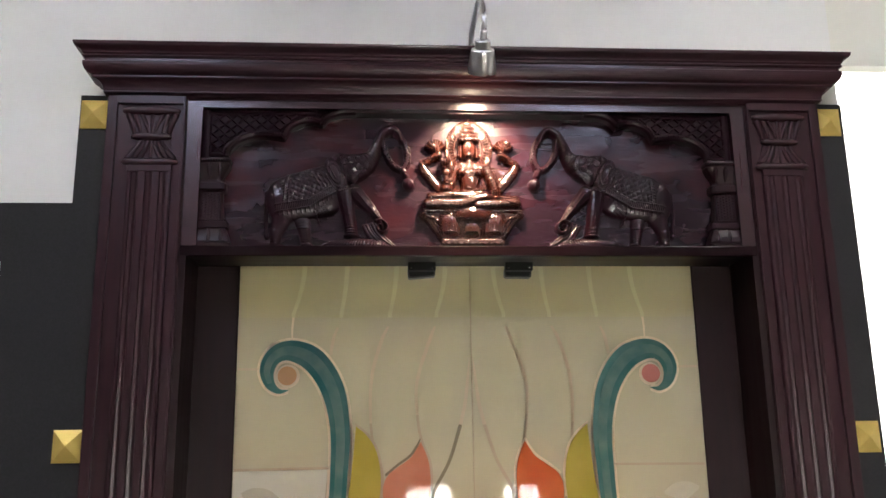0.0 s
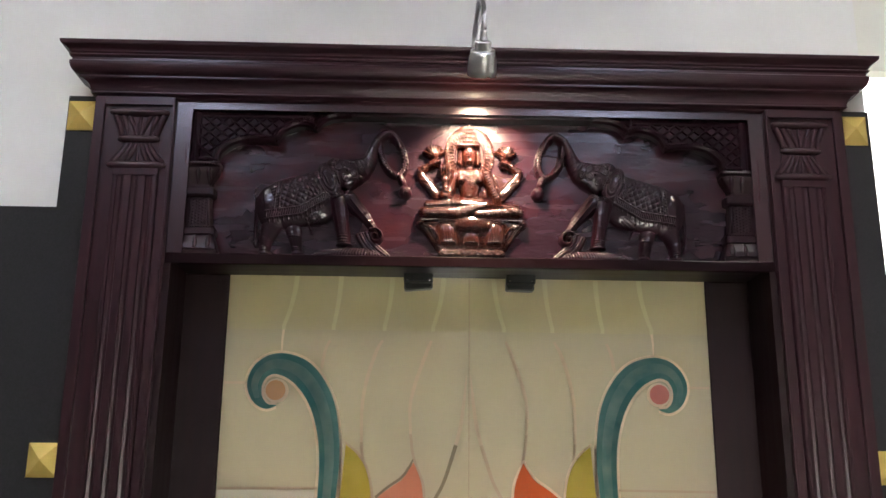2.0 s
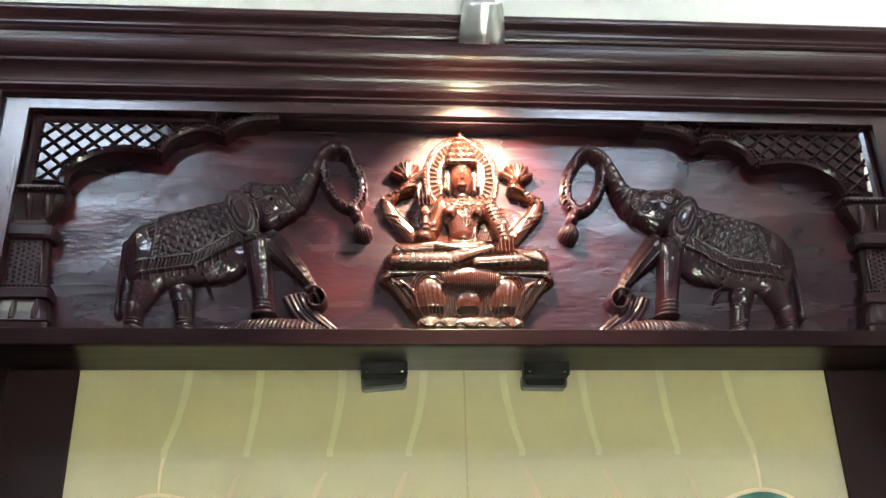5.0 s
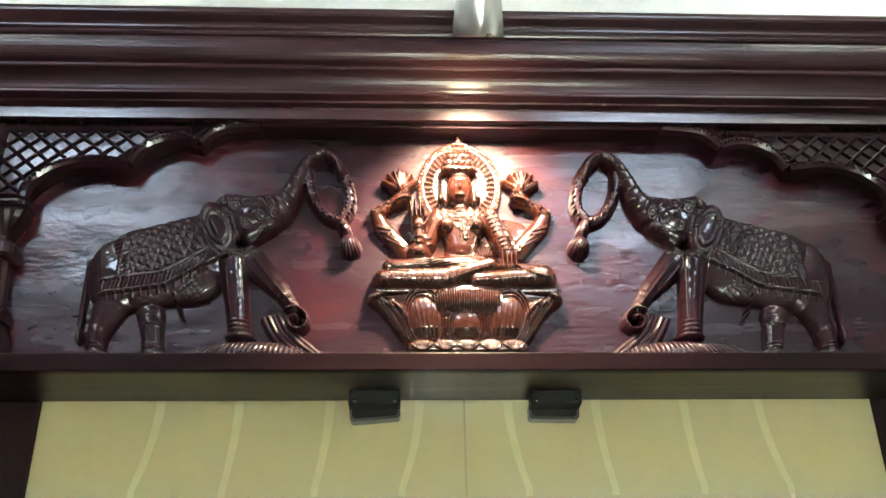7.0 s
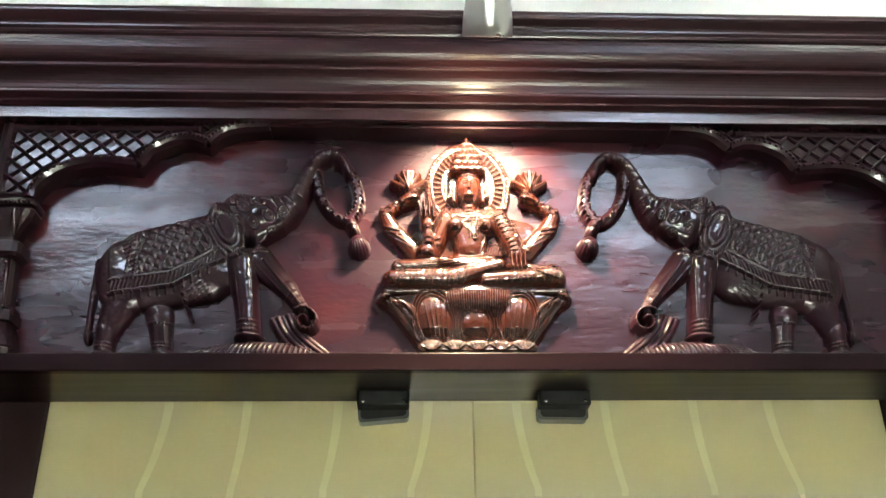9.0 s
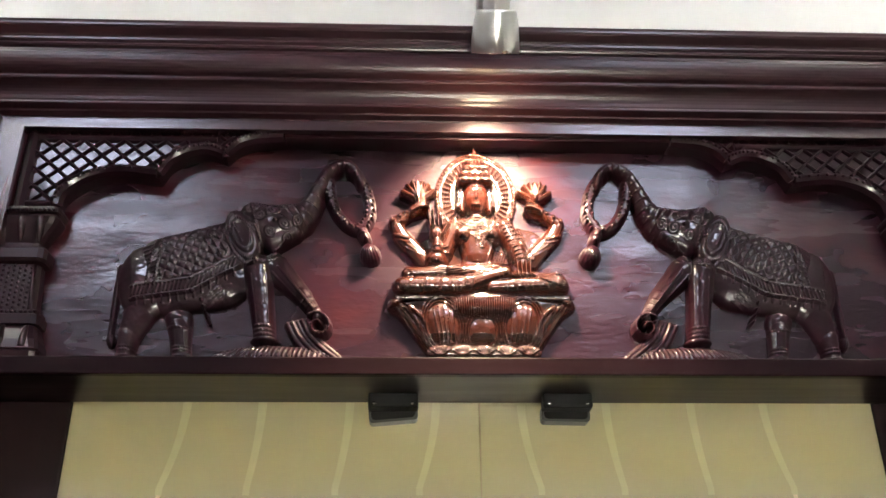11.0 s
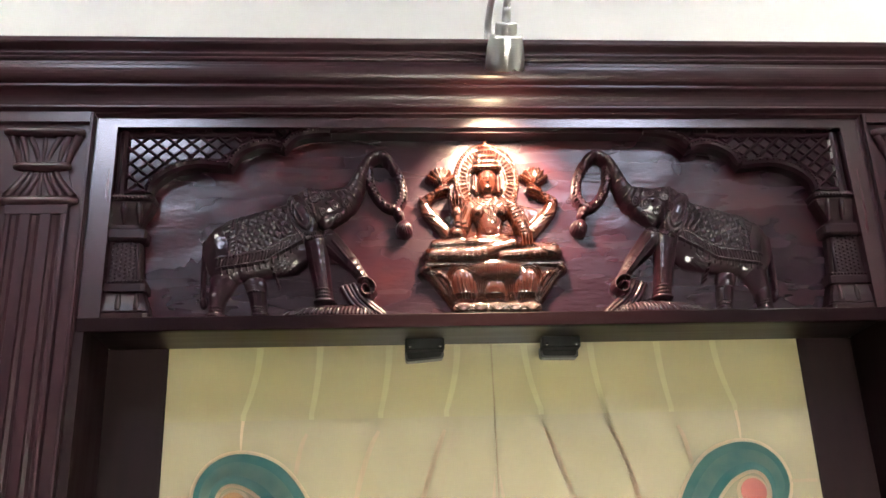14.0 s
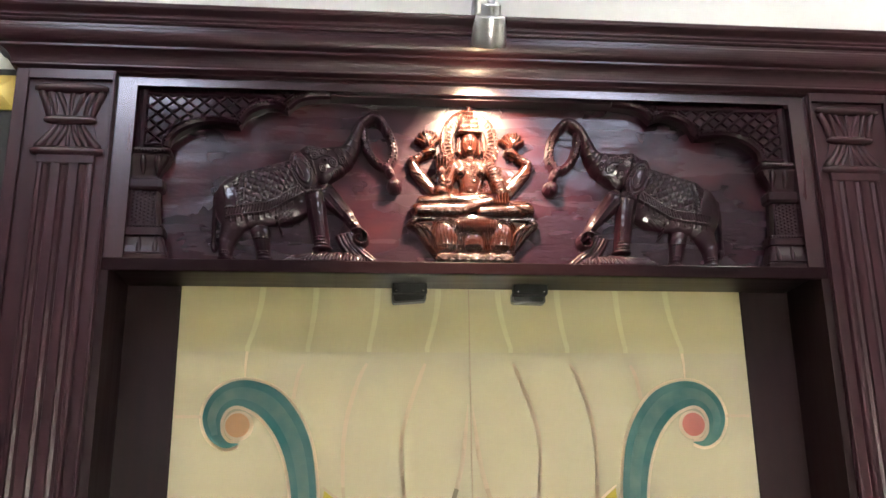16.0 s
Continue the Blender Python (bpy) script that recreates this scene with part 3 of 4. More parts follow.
# ---- reliefs carved on the panel ----
class Carving:
    """A relief over a drawing grid (u to the right, v down): the highest of many rounded limbs."""

    def __init__(self, u0, u1, v0, v1, step):
        self.u, self.v = np.meshgrid(np.arange(u0, u1, step), np.arange(v0, v1, step))
        self.h = np.zeros_like(self.u)

    def limb(self, u0, v0, r0, u1, v1, r1, h, lift=0.0, ridges=0, depth=0.12, power=0.5):
        """A tapering rounded limb; ridges: wraps across it."""
        d = np.hypot(u1 - u0, v1 - v0) + 1e-6
        s = ((self.u - u0) * (u1 - u0) + (self.v - v0) * (v1 - v0)) / d ** 2
        k = np.clip(s, 0, 1)
        r = r0 + (r1 - r0) * k
        q = np.hypot(self.u - u0 - k * (u1 - u0), self.v - v0 - k * (v1 - v0)) / r
        up = np.where(q < 1, lift + h * np.clip(1 - q * q, 0, 1) ** power, 0)
        if ridges:
            up = np.where(q < 1, up * (1 - depth * (0.5 + 0.5 * np.cos(s * ridges * math.tau)) * np.clip(1.2 - q, 0, 1)), 0)
        self.h = np.maximum(self.h, up)
        return self

    def oval(self, u, v, ru, rv, h, turn=0.0, lift=0.0, rays=0, rings=0, depth=0.15, power=0.5, hole=0.0):
        """A rounded oval; rays and rings: grooves over it; hole: an open middle."""
        c, s = math.cos(radians(turn)), math.sin(radians(turn))
        a, b = ((self.u - u) * c + (self.v - v) * s) / ru, (-(self.u - u) * s + (self.v - v) * c) / rv
        q = np.hypot(a, b)
        up = lift + h * np.clip(1 - q * q, 0, 1) ** power
        if rays:
            up = up * (1 - depth * (0.5 + 0.5 * np.cos(np.arctan2(b, a) * rays)))
        if rings:
            up = up * (1 - depth * (0.5 + 0.5 * np.cos(q * rings * math.tau)))
        self.h = np.maximum(self.h, np.where((q < 1) & (q >= hole), up, 0))
        return self

    def weave(self, where, turn, size, rise):
        """Small diamonds raised where the mask holds."""
        c, s = math.cos(radians(turn)), math.sin(radians(turn))
        a, b = self.u * c + self.v * s, -self.u * s + self.v * c
        d = np.abs(np.sin(math.pi * (a + b) / size)) * np.abs(np.sin(math.pi * (a - b) / size))
        self.h = np.where(where(self.u, self.v) & (self.h > 0), self.h + rise * np.sqrt(d), self.h)
        return self

    def cord(self, u0, v0, u1, v1, r, rise, beads=0, sag=0.0):
        """A raised line over what is there; beads: knots along it; sag: how far its middle hangs down."""
        d = np.hypot(u1 - u0, v1 - v0) + 1e-6
        s = ((self.u - u0) * (u1 - u0) + (self.v - v0) * (v1 - v0)) / d ** 2
        k = np.clip(s, 0, 1)
        q = np.hypot(self.u - u0 - k * (u1 - u0), self.v - v0 - k * (v1 - v0) - sag * 4 * k * (1 - k)) / r
        up = rise * np.sqrt(np.clip(1 - q * q, 0, 1))
        if beads:
            up = up * (0.45 + 0.55 * np.abs(np.sin(s * beads * math.pi)))
        self.h = np.where(self.h > 0, self.h + up, self.h)
        return self

    def rim(self, u, v, ru, rv, turn, at, width, rise, rays=0):
        """A raised oval line over what is there."""
        c, s = math.cos(radians(turn)), math.sin(radians(turn))
        a, b = ((self.u - u) * c + (self.v - v) * s) / ru, (-(self.u - u) * s + (self.v - v) * c) / rv
        q = (np.hypot(a, b) - at) / width
        up = rise * np.sqrt(np.clip(1 - q * q, 0, 1))
        if rays:
            up = up * (0.4 + 0.6 * np.abs(np.sin(np.arctan2(b, a) * rays / 2)))
        self.h = np.where(self.h > 0, self.h + up, self.h)
        return self

    def chisel(self, amount, size=1.0):
        """Uneven tool marks over the whole relief."""
        rng = np.random.default_rng(5)
        total = np.zeros_like(self.h)
        for k in range(26):
            a, w, p = rng.uniform(0, math.tau), rng.uniform(14, 60) * size, rng.uniform(0, math.tau)
            total += np.sin((self.u * math.cos(a) + self.v * math.sin(a)) * math.tau / w + p)
        self.h = np.where(self.h > 0.002, np.maximum(self.h + amount * total / 5, 0.001), self.h)
        return self

    def mesh(self, name, place, mat, depth=1.0):
        """place(u, v) gives metres x, z."""
        h = self.h * depth
        p = np.pad(h, 1, mode="edge")
        soft = (4 * h + p[:-2, 1:-1] + p[2:, 1:-1] + p[1:-1, :-2] + p[1:-1, 2:]) / 8
        h = np.where(h > 0, soft, 0)
        x, z = place(self.u, self.v)
        live = h > 1e-4
        cell = live[:-1, :-1] | live[1:, :-1] | live[:-1, 1:] | live[1:, 1:]
        used = np.zeros_like(live)
        for a in (slice(0, -1), slice(1, None)):
            for b in (slice(0, -1), slice(1, None)):
                used[a, b] |= cell
        number = np.full(h.shape, -1)
        number[used] = np.arange(used.sum())
        y = PANEL + 0.002 - np.where(live, h + 0.002, 0)
        verts = np.stack([x[used], y[used], z[used]], 1)
        faces = np.stack([number[:-1, :-1][cell], number[:-1, 1:][cell], number[1:, 1:][cell], number[1:, :-1][cell]], 1)
        me = bpy.data.meshes.new(name)
        me.from_pydata(verts.tolist(), [], faces.tolist())
        me.materials.append(mat)
        me.shade_smooth()
        t = bmesh.new()
        t.from_mesh(me)
        bmesh.ops.recalc_face_normals(t, faces=t.faces)
        if sum(f.normal.y for f in t.faces) > 0:
            bmesh.ops.reverse_faces(t, faces=t.faces)
        t.to_mesh(me)
        t.free()
        return new(name, me)


# seated figure on a lotus
def on_panel(u, v):
    """From the drawing's units to metres along and up the panel."""
    d, w = u - 840, 622 - v
    x = d * (0.0007186 + 2.32e-7 * w)
    return x, 2.110 + 0.000767 * w + 2.6e-7 * w * w


c = Carving(650, 1022, 228, 626, 0.62)
# flat cloth behind the arms
c.limb(860, 400, 40, 930, 405, 30, 0.003, lift=0.003).limb(800, 400, 40, 750, 420, 30, 0.003, lift=0.003)
# halo with a ribbed ring
c.oval(833, 318, 77, 82, 0.002, lift=0.006, power=0.3)
c.rim(833, 318, 77, 82, 0, 0.95, 0.05, 0.004, rays=70).rim(833, 318, 77, 82, 0, 0.60, 0.04, 0.004).rim(833, 318, 77, 82, 0, 0.86, 0.035, 0.004)
for k in range(44):
    a = math.tau * k / 44
    p, q = (833 + 50 * math.cos(a), 318 + 53 * math.sin(a)), (833 + 64 * math.cos(a), 318 + 68 * math.sin(a))
    c.limb(*p, 3.1, *q, 3.6, 0.005, lift=0.007)
# rear arms with lotus buds
for w, cx in ((-1, 829), (1, 839)):
    c.limb(cx + w * 92, 436, 19, cx + w * 138, 388, 17, 0.019).limb(cx + w * 138, 388, 17, cx + w * 148, 368, 14, 0.020)
    c.limb(cx + w * 148, 366, 14, cx + w * 114, 346, 10, 0.022).limb(cx + w * 112, 346, 13, cx + w * 100, 340, 15, 0.030)
    for k in range(4):
        c.limb(cx + w * (112 - 5 * k), 348 - 2 * k, 4.2, cx + w * (92 - 2 * k), 339 + 4.5 * k - 10, 3.6, 0.034)
    for k, (du, dv, r) in enumerate(((-29, -13, 7), (29, -11, 7), (-19, -22, 7), (20, -21, 7), (-9, -25, 7), (10, -25, 7), (0, -24, 8))):
        c.limb(cx + w * 104, 328, 9, cx + w * (104 + du), 324 + dv, r, 0.026 + 0.0016 * k)
        c.cord(cx + w * 104, 328, cx + w * (104 + du), 322 + dv, 1.7, 0.0012)
    c.cord(cx + w * 86, 331, cx + w * 122, 331, 3, 0.003, beads=7, sag=4)
    c.cord(cx + w * 123, 396, cx + w * 160, 384, 3, 0.003, beads=9, sag=3).cord(cx + w * 120, 404, cx + w * 158, 392, 1.8, 0.0015, sag=3)
    for k in range(3):
        c.oval(cx + w * (126 + 13 * k), 350 + 7 * k, 6, 6, 0.029, rings=1)
        c.cord(cx + w * (121 + 10 * k), 340 + 4 * k, cx + w * (114 + 11 * k), 362 + 3 * k, 2.0, 0.0022, beads=4)
    c.cord(cx + w * 108, 420, cx + w * 140, 398, 2.0, 0.0012).cord(cx + w * 100, 428, cx + w * 132, 412, 2.0, 0.0010)
# lotus seat: a bowl, curling outer petals, inner petals and a pleated fringe
half = np.interp(c.v, [508, 518, 540, 570, 600, 612], [160, 168, 156, 128, 100, 92])
across = (c.u - 838) / half
c.h = np.maximum(c.h, np.where((np.abs(across) < 1) & (c.v > 508) & (c.v < 612), 0.010 + 0.020 * np.sqrt(np.clip(1 - across ** 2, 0, 1)), 0))
for w in (-1, 1):
    for k, (r, h) in enumerate(((13, 0.022), (11, 0.026), (9, 0.030))):
        line = [tuple(q) for q in curve_through([(838 + w * (166 - 15 * k), 517 + 4 * k), (838 + w * (148 - 14 * k), 530 + 3 * k), (838 + w * (126 - 11 * k), 560), (838 + w * (104 - 8 * k), 590), (838 + w * (94 - 7 * k), 606)], 4)]
        for p, q in zip(line, line[1:]):
            c.limb(*p, r, *q, r, h)
    c.oval(838 + w * 160, 516, 17, 9, 0.034, w * 18)
    for k in range(5):
        c.cord(838 + w * (163 - 9 * k), 521 + 3 * k, 838 + w * (100 - 6 * k), 594, 1.9, 0.0040, sag=6)
    c.oval(838 + w * 74, 560, 33, 46, 0.014, w * 14, lift=0.026, power=0.7)
    for a in (1.0, 1.13, 1.27):
        c.rim(838 + w * 74, 560, 33, 46, w * 14, a - 0.04, 0.05, 0.0055)
    for k in range(5):
        c.cord(838 + w * (56 + 9 * k), 526 + 3 * abs(k - 2), 838 + w * (52 + 7 * k), 598, 1.6, 0.0014)
c.oval(838, 572, 30, 34, 0.013, lift=0.028, power=0.7)
for a in (0.98, 1.14, 1.30):
    c.rim(838, 572, 30, 34, 0, a - 0.04, 0.055, 0.0055)
c.oval(842, 522, 62, 26, 0.012, lift=0.030, power=0.6)
for k in range(27):
    c.cord(842 + 4.4 * (k - 13), 512, 842 + 4.2 * (k - 13), 548 - 0.075 * (k - 13) ** 2 + 2 * math.sin(k * 2.3), 1.7, 0.0060)
c.h = np.where(c.v > 505, c.h * np.interp(c.v, [530, 575, 604], [1.0, 0.82, 0.45]), c.h)
# foot of the seat: a low row of petals
c.limb(752, 614, 13, 928, 614, 13, 0.018, lift=0.022, power=0.6).limb(728, 621, 5, 950, 621, 5, 0.014, lift=0.010)
for k in range(5):
    du = 44 * (k - 2)
    c.oval(839 + du * 0.95, 611, 25, 13, 0.006, 0.06 * du, lift=0.036, power=0.6)
    for j in range(7):
        c.cord(839 + du * 0.95, 622, 839 + du * 0.95 + 6.5 * (j - 3), 600 + 0.9 * (j - 3) ** 2, 1.6, 0.0026)
# folded legs and the folds of the robe
c.limb(700, 464, 13, 790, 458, 13, 0.024, lift=0.010).limb(780, 460, 12, 868, 464, 15, 0.030, lift=0.012).limb(905, 466, 12, 985, 474, 14, 0.026, lift=0.010)
c.limb(694, 489, 17, 812, 488, 20, 0.026, lift=0.022).limb(812, 486, 19, 884, 466, 13, 0.024, lift=0.026)
c.limb(858, 492, 16, 978, 484, 17, 0.026, lift=0.022).oval(985, 484, 22, 20, 0.042).oval(690, 486, 22, 19, 0.042)
c.oval(872, 463, 22, 9, 0.050, -8).oval(979, 470, 13, 10, 0.046).rim(979, 470, 13, 10, 0, 0.6, 0.15, 0.002, rays=8)
c.limb(680, 508, 9, 1000, 508, 9, 0.020, lift=0.010)
for k in range(15):
    c.cord(690 + 9.5 * k, 473, 680 + 9.3 * k + 5 * math.sin(k * 1.9), 506, 2.6, 0.0007 + 0.0007 * (k % 3))
    c.cord(868 + 8.2 * k, 474 + 0.4 * k, 874 + 8.4 * k + 5 * math.sin(k * 2.7), 504, 2.6, 0.0006 + 0.0008 * (k % 2))
for k in range(8):
    c.cord(692 + 4 * k, 452 + 3.4 * k, 770 + 10 * k, 449 + 3.2 * k, 2.0, 0.0022, sag=4).cord(920 + 4 * k, 458 + 3 * k, 1000 - k, 470 + 3 * k, 2.0, 0.0018, sag=3)
    c.cord(984 + 3 * k, 470, 976 + 5 * k, 504, 1.8, 0.0016)
for k in range(3):
    c.cord(800, 440 + 5 * k, 868, 438 + 5 * k, 1.8, 0.0024, beads=22, sag=5)
# body
c.limb(833, 452, 34, 833, 425, 30, 0.024).limb(833, 425, 31, 833, 392, 42, 0.030).limb(790, 374, 18, 882, 374, 18, 0.026)
c.oval(806, 391, 22, 20, 0.040, power=0.6).oval(860, 390, 22, 20, 0.040, power=0.6)
c.limb(792, 455, 14, 868, 452, 14, 0.030)
for k in range(7):
    c.cord(846 + 5 * k, 452, 862 + 4.0 * k, 410 + 2 * k, 2.1, 0.0022)
c.limb(833, 348, 14, 833, 368, 18, 0.026)
for k in range(5):
    c.cord(804 - 4 * k, 352 + 3 * k, 862 + 4 * k, 352 + 3 * k, 2.0, 0.0026, beads=20 + 3 * k, sag=7 + 3.4 * k)
c.cord(839, 376, 841, 414, 6, 0.0035, beads=8)
for k in range(4):
    c.cord(829 + 6 * k, 380, 831 + 5.5 * k, 414, 1.4, 0.0022, beads=9)
c.cord(800, 376, 836, 404, 2, 0.002, beads=12).cord(872, 374, 843, 404, 2, 0.002, beads=12)
# head, crown and ear ornaments
c.limb(807, 306, 9, 806, 346, 8, 0.026).limb(857, 306, 9, 858, 346, 8, 0.026).oval(832, 323, 27, 35, 0.044, power=0.35).cord(832, 318, 832, 331, 3.4, 0.0035).cord(825, 342, 839, 342, 2.6, 0.002).cord(823, 322, 830, 322, 2.4, 0.001).cord(834, 322, 841, 322, 2.4, 0.001)
for w in (-1, 1):
    c.limb(832 + w * 31, 312, 4, 832 + w * 32, 334, 6, 0.030).oval(832 + w * 33, 340, 7, 8, 0.034, rings=1)
    c.cord(832 + w * 19, 314, 832 + w * 6, 314, 2.4, 0.0014, sag=-3)
for vy, wd, r, h in ((300, 27, 8, 0.051), (289, 23, 9, 0.050), (277, 18, 9, 0.048), (265, 13, 8, 0.044), (254, 8, 7, 0.040)):
    c.limb(831 - wd, vy, r, 831 + wd, vy, r, h, power=0.35)
    c.cord(831 - wd - 6, vy + 4, 831 + wd + 6, vy + 4, 2.3, 0.0024, beads=int(wd * 0.7 + 4), sag=2)
c.limb(831, 246, 8, 831, 239, 5, 0.036)
for k in range(5):
    t = k - 2
    c.cord(831 + 12 * t, 300, 831 + 4 * t, 250, 2.6, 0.0028, beads=6)
c.oval(831, 286, 6, 9, 0.056, rings=1)
# raised hand on one side
c.limb(790, 376, 17, 770, 420, 18, 0.028).oval(755, 438, 25, 21, 0.042, power=0.6).limb(757, 424, 15, 757, 408, 13, 0.044)
c.oval(757, 394, 16, 20, 0.046, power=0.3)
for k in range(4):
    c.limb(746 + 7.2 * k, 384, 4.0, 742 + 9.0 * k, 356 - 4 * (k in (1, 2)), 3.2, 0.047)
c.limb(766, 398, 4.6, 778, 378, 3.6, 0.047)
c.cord(740, 415, 776, 415, 3.0, 0.004, beads=11, sag=3).cord(735, 424, 780, 424, 2.2, 0.003, beads=13, sag=4)
# lowered hand with a folded sash on the other
c.limb(886, 376, 20, 906, 418, 19, 0.032).limb(906, 418, 20, 916, 446, 17, 0.038)
for k in range(11):
    c.cord(870 + 3.4 * k, 362 + 7.0 * k, 906 + 2.0 * k, 352 + 7.4 * k, 1.9, 0.0018)
c.cord(884, 356, 934, 436, 2.6, 0.003).cord(906, 360, 940, 430, 2.2, 0.002)
for k in range(4):
    c.limb(904 + 8.2 * k, 446, 5, 906 + 7.6 * k, 472 - 2 * (k == 3), 4, 0.048)
c.cord(898, 440, 938, 434, 3, 0.003, beads=10)
c.chisel(0.00008, 0.4)
figure = c.mesh("seated_figure_relief", on_panel, wood_figure, 0.72)
tagged(figure, "carved mahogany relief of a seated figure on a lotus", "carving")

# elephants lifting garlands
for side in (-1, 1):
    c = Carving(118, 662, 252, 626, 0.95)
    for a, b in (((170, 452, 9), (152, 525, 7)), ((152, 525, 7), (141, 576, 6))):
        c.limb(*a, *b, 0.013)
    c.oval(142, 584, 9, 14, 0.016, 12)
    for k in range(4):
        c.cord(138 + 3 * k, 570, 134 + 5 * k, 597, 1.6, 0.0016)
    # hind legs with anklets
    c.limb(205, 520, 34, 176, 575, 21, 0.024).limb(176, 575, 21, 168, 606, 18, 0.026).oval(166, 616, 23, 9, 0.026)
    c.limb(270, 545, 27, 271, 585, 20, 0.018).limb(271, 560, 23, 271, 606, 19, 0.022).oval(272, 615, 23, 9, 0.024)
    for vv in (598, 604):
        c.cord(146, vv - 1, 192, vv + 2, 2.4, 0.003, beads=9).cord(250, vv, 293, vv, 2.4, 0.003, beads=9)
    c.cord(248, 562, 294, 562, 3, 0.003, beads=6).cord(262, 566, 262, 596, 2, 0.001).cord(280, 566, 280, 596, 2, 0.001)
    # body
    c.oval(214, 480, 54, 70, 0.030, 14, power=0.4)
    c.limb(245, 478, 60, 350, 462, 62, 0.030, power=0.4).limb(250, 452, 54, 372, 424, 56, 0.032, power=0.4)
    # blanket: border, bands and diamonds
    low_edge = lambda u: np.where(u < 300, 512 - 0.13 * (u - 185), 497 - 0.50 * (u - 300))
    cloth = lambda u, v: (u > 190) & (u < 398) & (v < low_edge(u) + 2)
    c.h = np.where(cloth(c.u, c.v) & (c.h > 0), c.h + 0.0026, c.h)
    c.weave(lambda u, v: (u > 244) & (u < 372) & (v < low_edge(u) - 24), -22, 21, 0.0042)
    c.cord(186, 514, 300, 499, 3.4, 0.0036).cord(300, 499, 392, 453, 3.4, 0.0036).cord(188, 492, 300, 477, 2.6, 0.003).cord(300, 477, 380, 437, 2.6, 0.003)
    for k in range(26):
        uu = 190 + 7.6 * k
        vv = float(low_edge(np.array(uu)))
        c.cord(uu + 4, vv - 17, uu - 2, vv - 3, 1.7, 0.0024)
        if k % 2:
            c.cord(uu, vv + 4, uu - 1, vv + 13, 2.2, 0.0022)
    for x0 in (226, 240):
        c.cord(x0 + 14, 396, x0 - 8, 488, 2.6, 0.003, beads=16)
    for k in range(9):
        c.cord(214 + 2 * k, 420 + 8 * k, 236 + k, 414 + 8 * k, 1.6, 0.0016)
    for k in range(4):
        c.oval(316 + 3 * k, 512 + 12 * k, 4.5, 4.5, 0.033)
        c.cord(325 + 4 * k, 508 + 7 * k, 352 + 5 * k, 490 + 6 * k, 1.8, 0.0016, beads=4)
    # mound with hatching, fore legs
    c.oval(440, 622, 124, 29, 0.034, power=0.45).rim(440, 622, 124, 29, 0, 0.90, 0.05, 0.003)
    for k in range(24):
        c.cord(330 + 9.4 * k, 618, 350 + 8.6 * k, 608 - 10 * math.sin(math.pi * k / 23), 1.9, 0.0028)
    c.limb(455, 450, 28, 503, 500, 19, 0.026).limb(503, 500, 18, 530, 540, 13, 0.030)
    c.cord(462, 452, 522, 530, 3, 0.003).cord(448, 462, 508, 526, 2, 0.002)
    for k in range(3):
        c.cord(498 + 9 * k, 520 + 9 * k, 520 + 7 * k, 506 + 9 * k, 2.2, 0.0026, beads=5)
    c.limb(420, 452, 30, 426, 520, 24, 0.036).limb(426, 520, 24, 428, 574, 22, 0.035, power=0.4).oval(428, 585, 28, 8, 0.034)
    for k in range(3):
        c.cord(400, 562 + 8 * k, 458, 562 + 8 * k, 2.6, 0.003, beads=10)
    c.cord(410, 470, 416, 556, 2, 0.0016).cord(440, 466, 440, 556, 2, 0.0016)
    # curling wave under the lifted foot
    for k in range(5):
        line = [tuple(q) for q in curve_through([(474 + 9 * k, 556 - 2 * k), (484 + 10 * k, 578), (502 + 12 * k, 602), (530 + 10 * k, 619)], 4)]
        for p, q in zip(line, line[1:]):
            c.limb(*p, 9, *q, 6.0, 0.020 + 0.003 * (k % 2))
    curl = [(530 + (27 - 1.15 * k) * math.cos(0.42 * k - 2.2), 560 + (25 - 1.05 * k) * math.sin(0.42 * k - 2.2)) for k in range(19)]
    for p, q in zip(curl, curl[1:]):
        c.limb(*p, 6.5, *q, 6.5, 0.032)
    for p, q in zip(curl, curl[1:]):
        c.cord(*p, *q, 1.8, 0.0022)
    # head, ear, jaw and trunk
    c.oval(436, 376, 46, 42, 0.036, power=0.45).oval(420, 352, 30, 20, 0.034).limb(452, 404, 22, 492, 388, 16, 0.032).limb(455, 372, 38, 500, 362, 32, 0.036)
    c.oval(398, 400, 31, 56, 0.041, -20, power=0.35)
    for a in (0.92, 0.72, 0.5):
        c.rim(398, 400, 31, 56, -20, a, 0.08, 0.0026, rays=26 if a > 0.9 else 0)
    for k in range(7):
        c.cord(384 + 5 * k, 362 + 3 * k, 392 + 4 * k, 438 + 2 * k, 1.6, 0.0016, sag=-3)
    trunk = [tuple(q) for q in curve_through([(492, 366, 33), (520, 346, 24), (541, 308, 17), (560, 278, 14), (588, 264, 13), (610, 276, 11.5), (619, 298, 10)], 5)]
    for p, q in zip(trunk, trunk[1:]):
        c.limb(*p, *q, 0.034)
    for k, (p, q) in enumerate(zip(trunk[::2], trunk[1::2])):
        dx, dy = q[0] - p[0], q[1] - p[1]
        n = math.hypot(dx, dy) + 1e-6
        c.cord(p[0] - dy / n * p[2], p[1] + dx / n * p[2], p[0] + dy / n * p[2], p[1] - dx / n * p[2], 1.7, 0.0014)
    for k, (cu, cv, r) in enumerate(((430, 362, 13), (456, 352, 12), (476, 378, 12), (448, 392, 11), (418, 384, 11), (500, 372, 11), (414, 350, 10), (480, 402, 10), (438, 340, 9))):
        c.rim(cu, cv, r, r * 0.8, 20 * k, 0.85, 0.22, 0.0030).rim(cu, cv, r, r * 0.8, 20 * k, 0.35, 0.28, 0.0028)
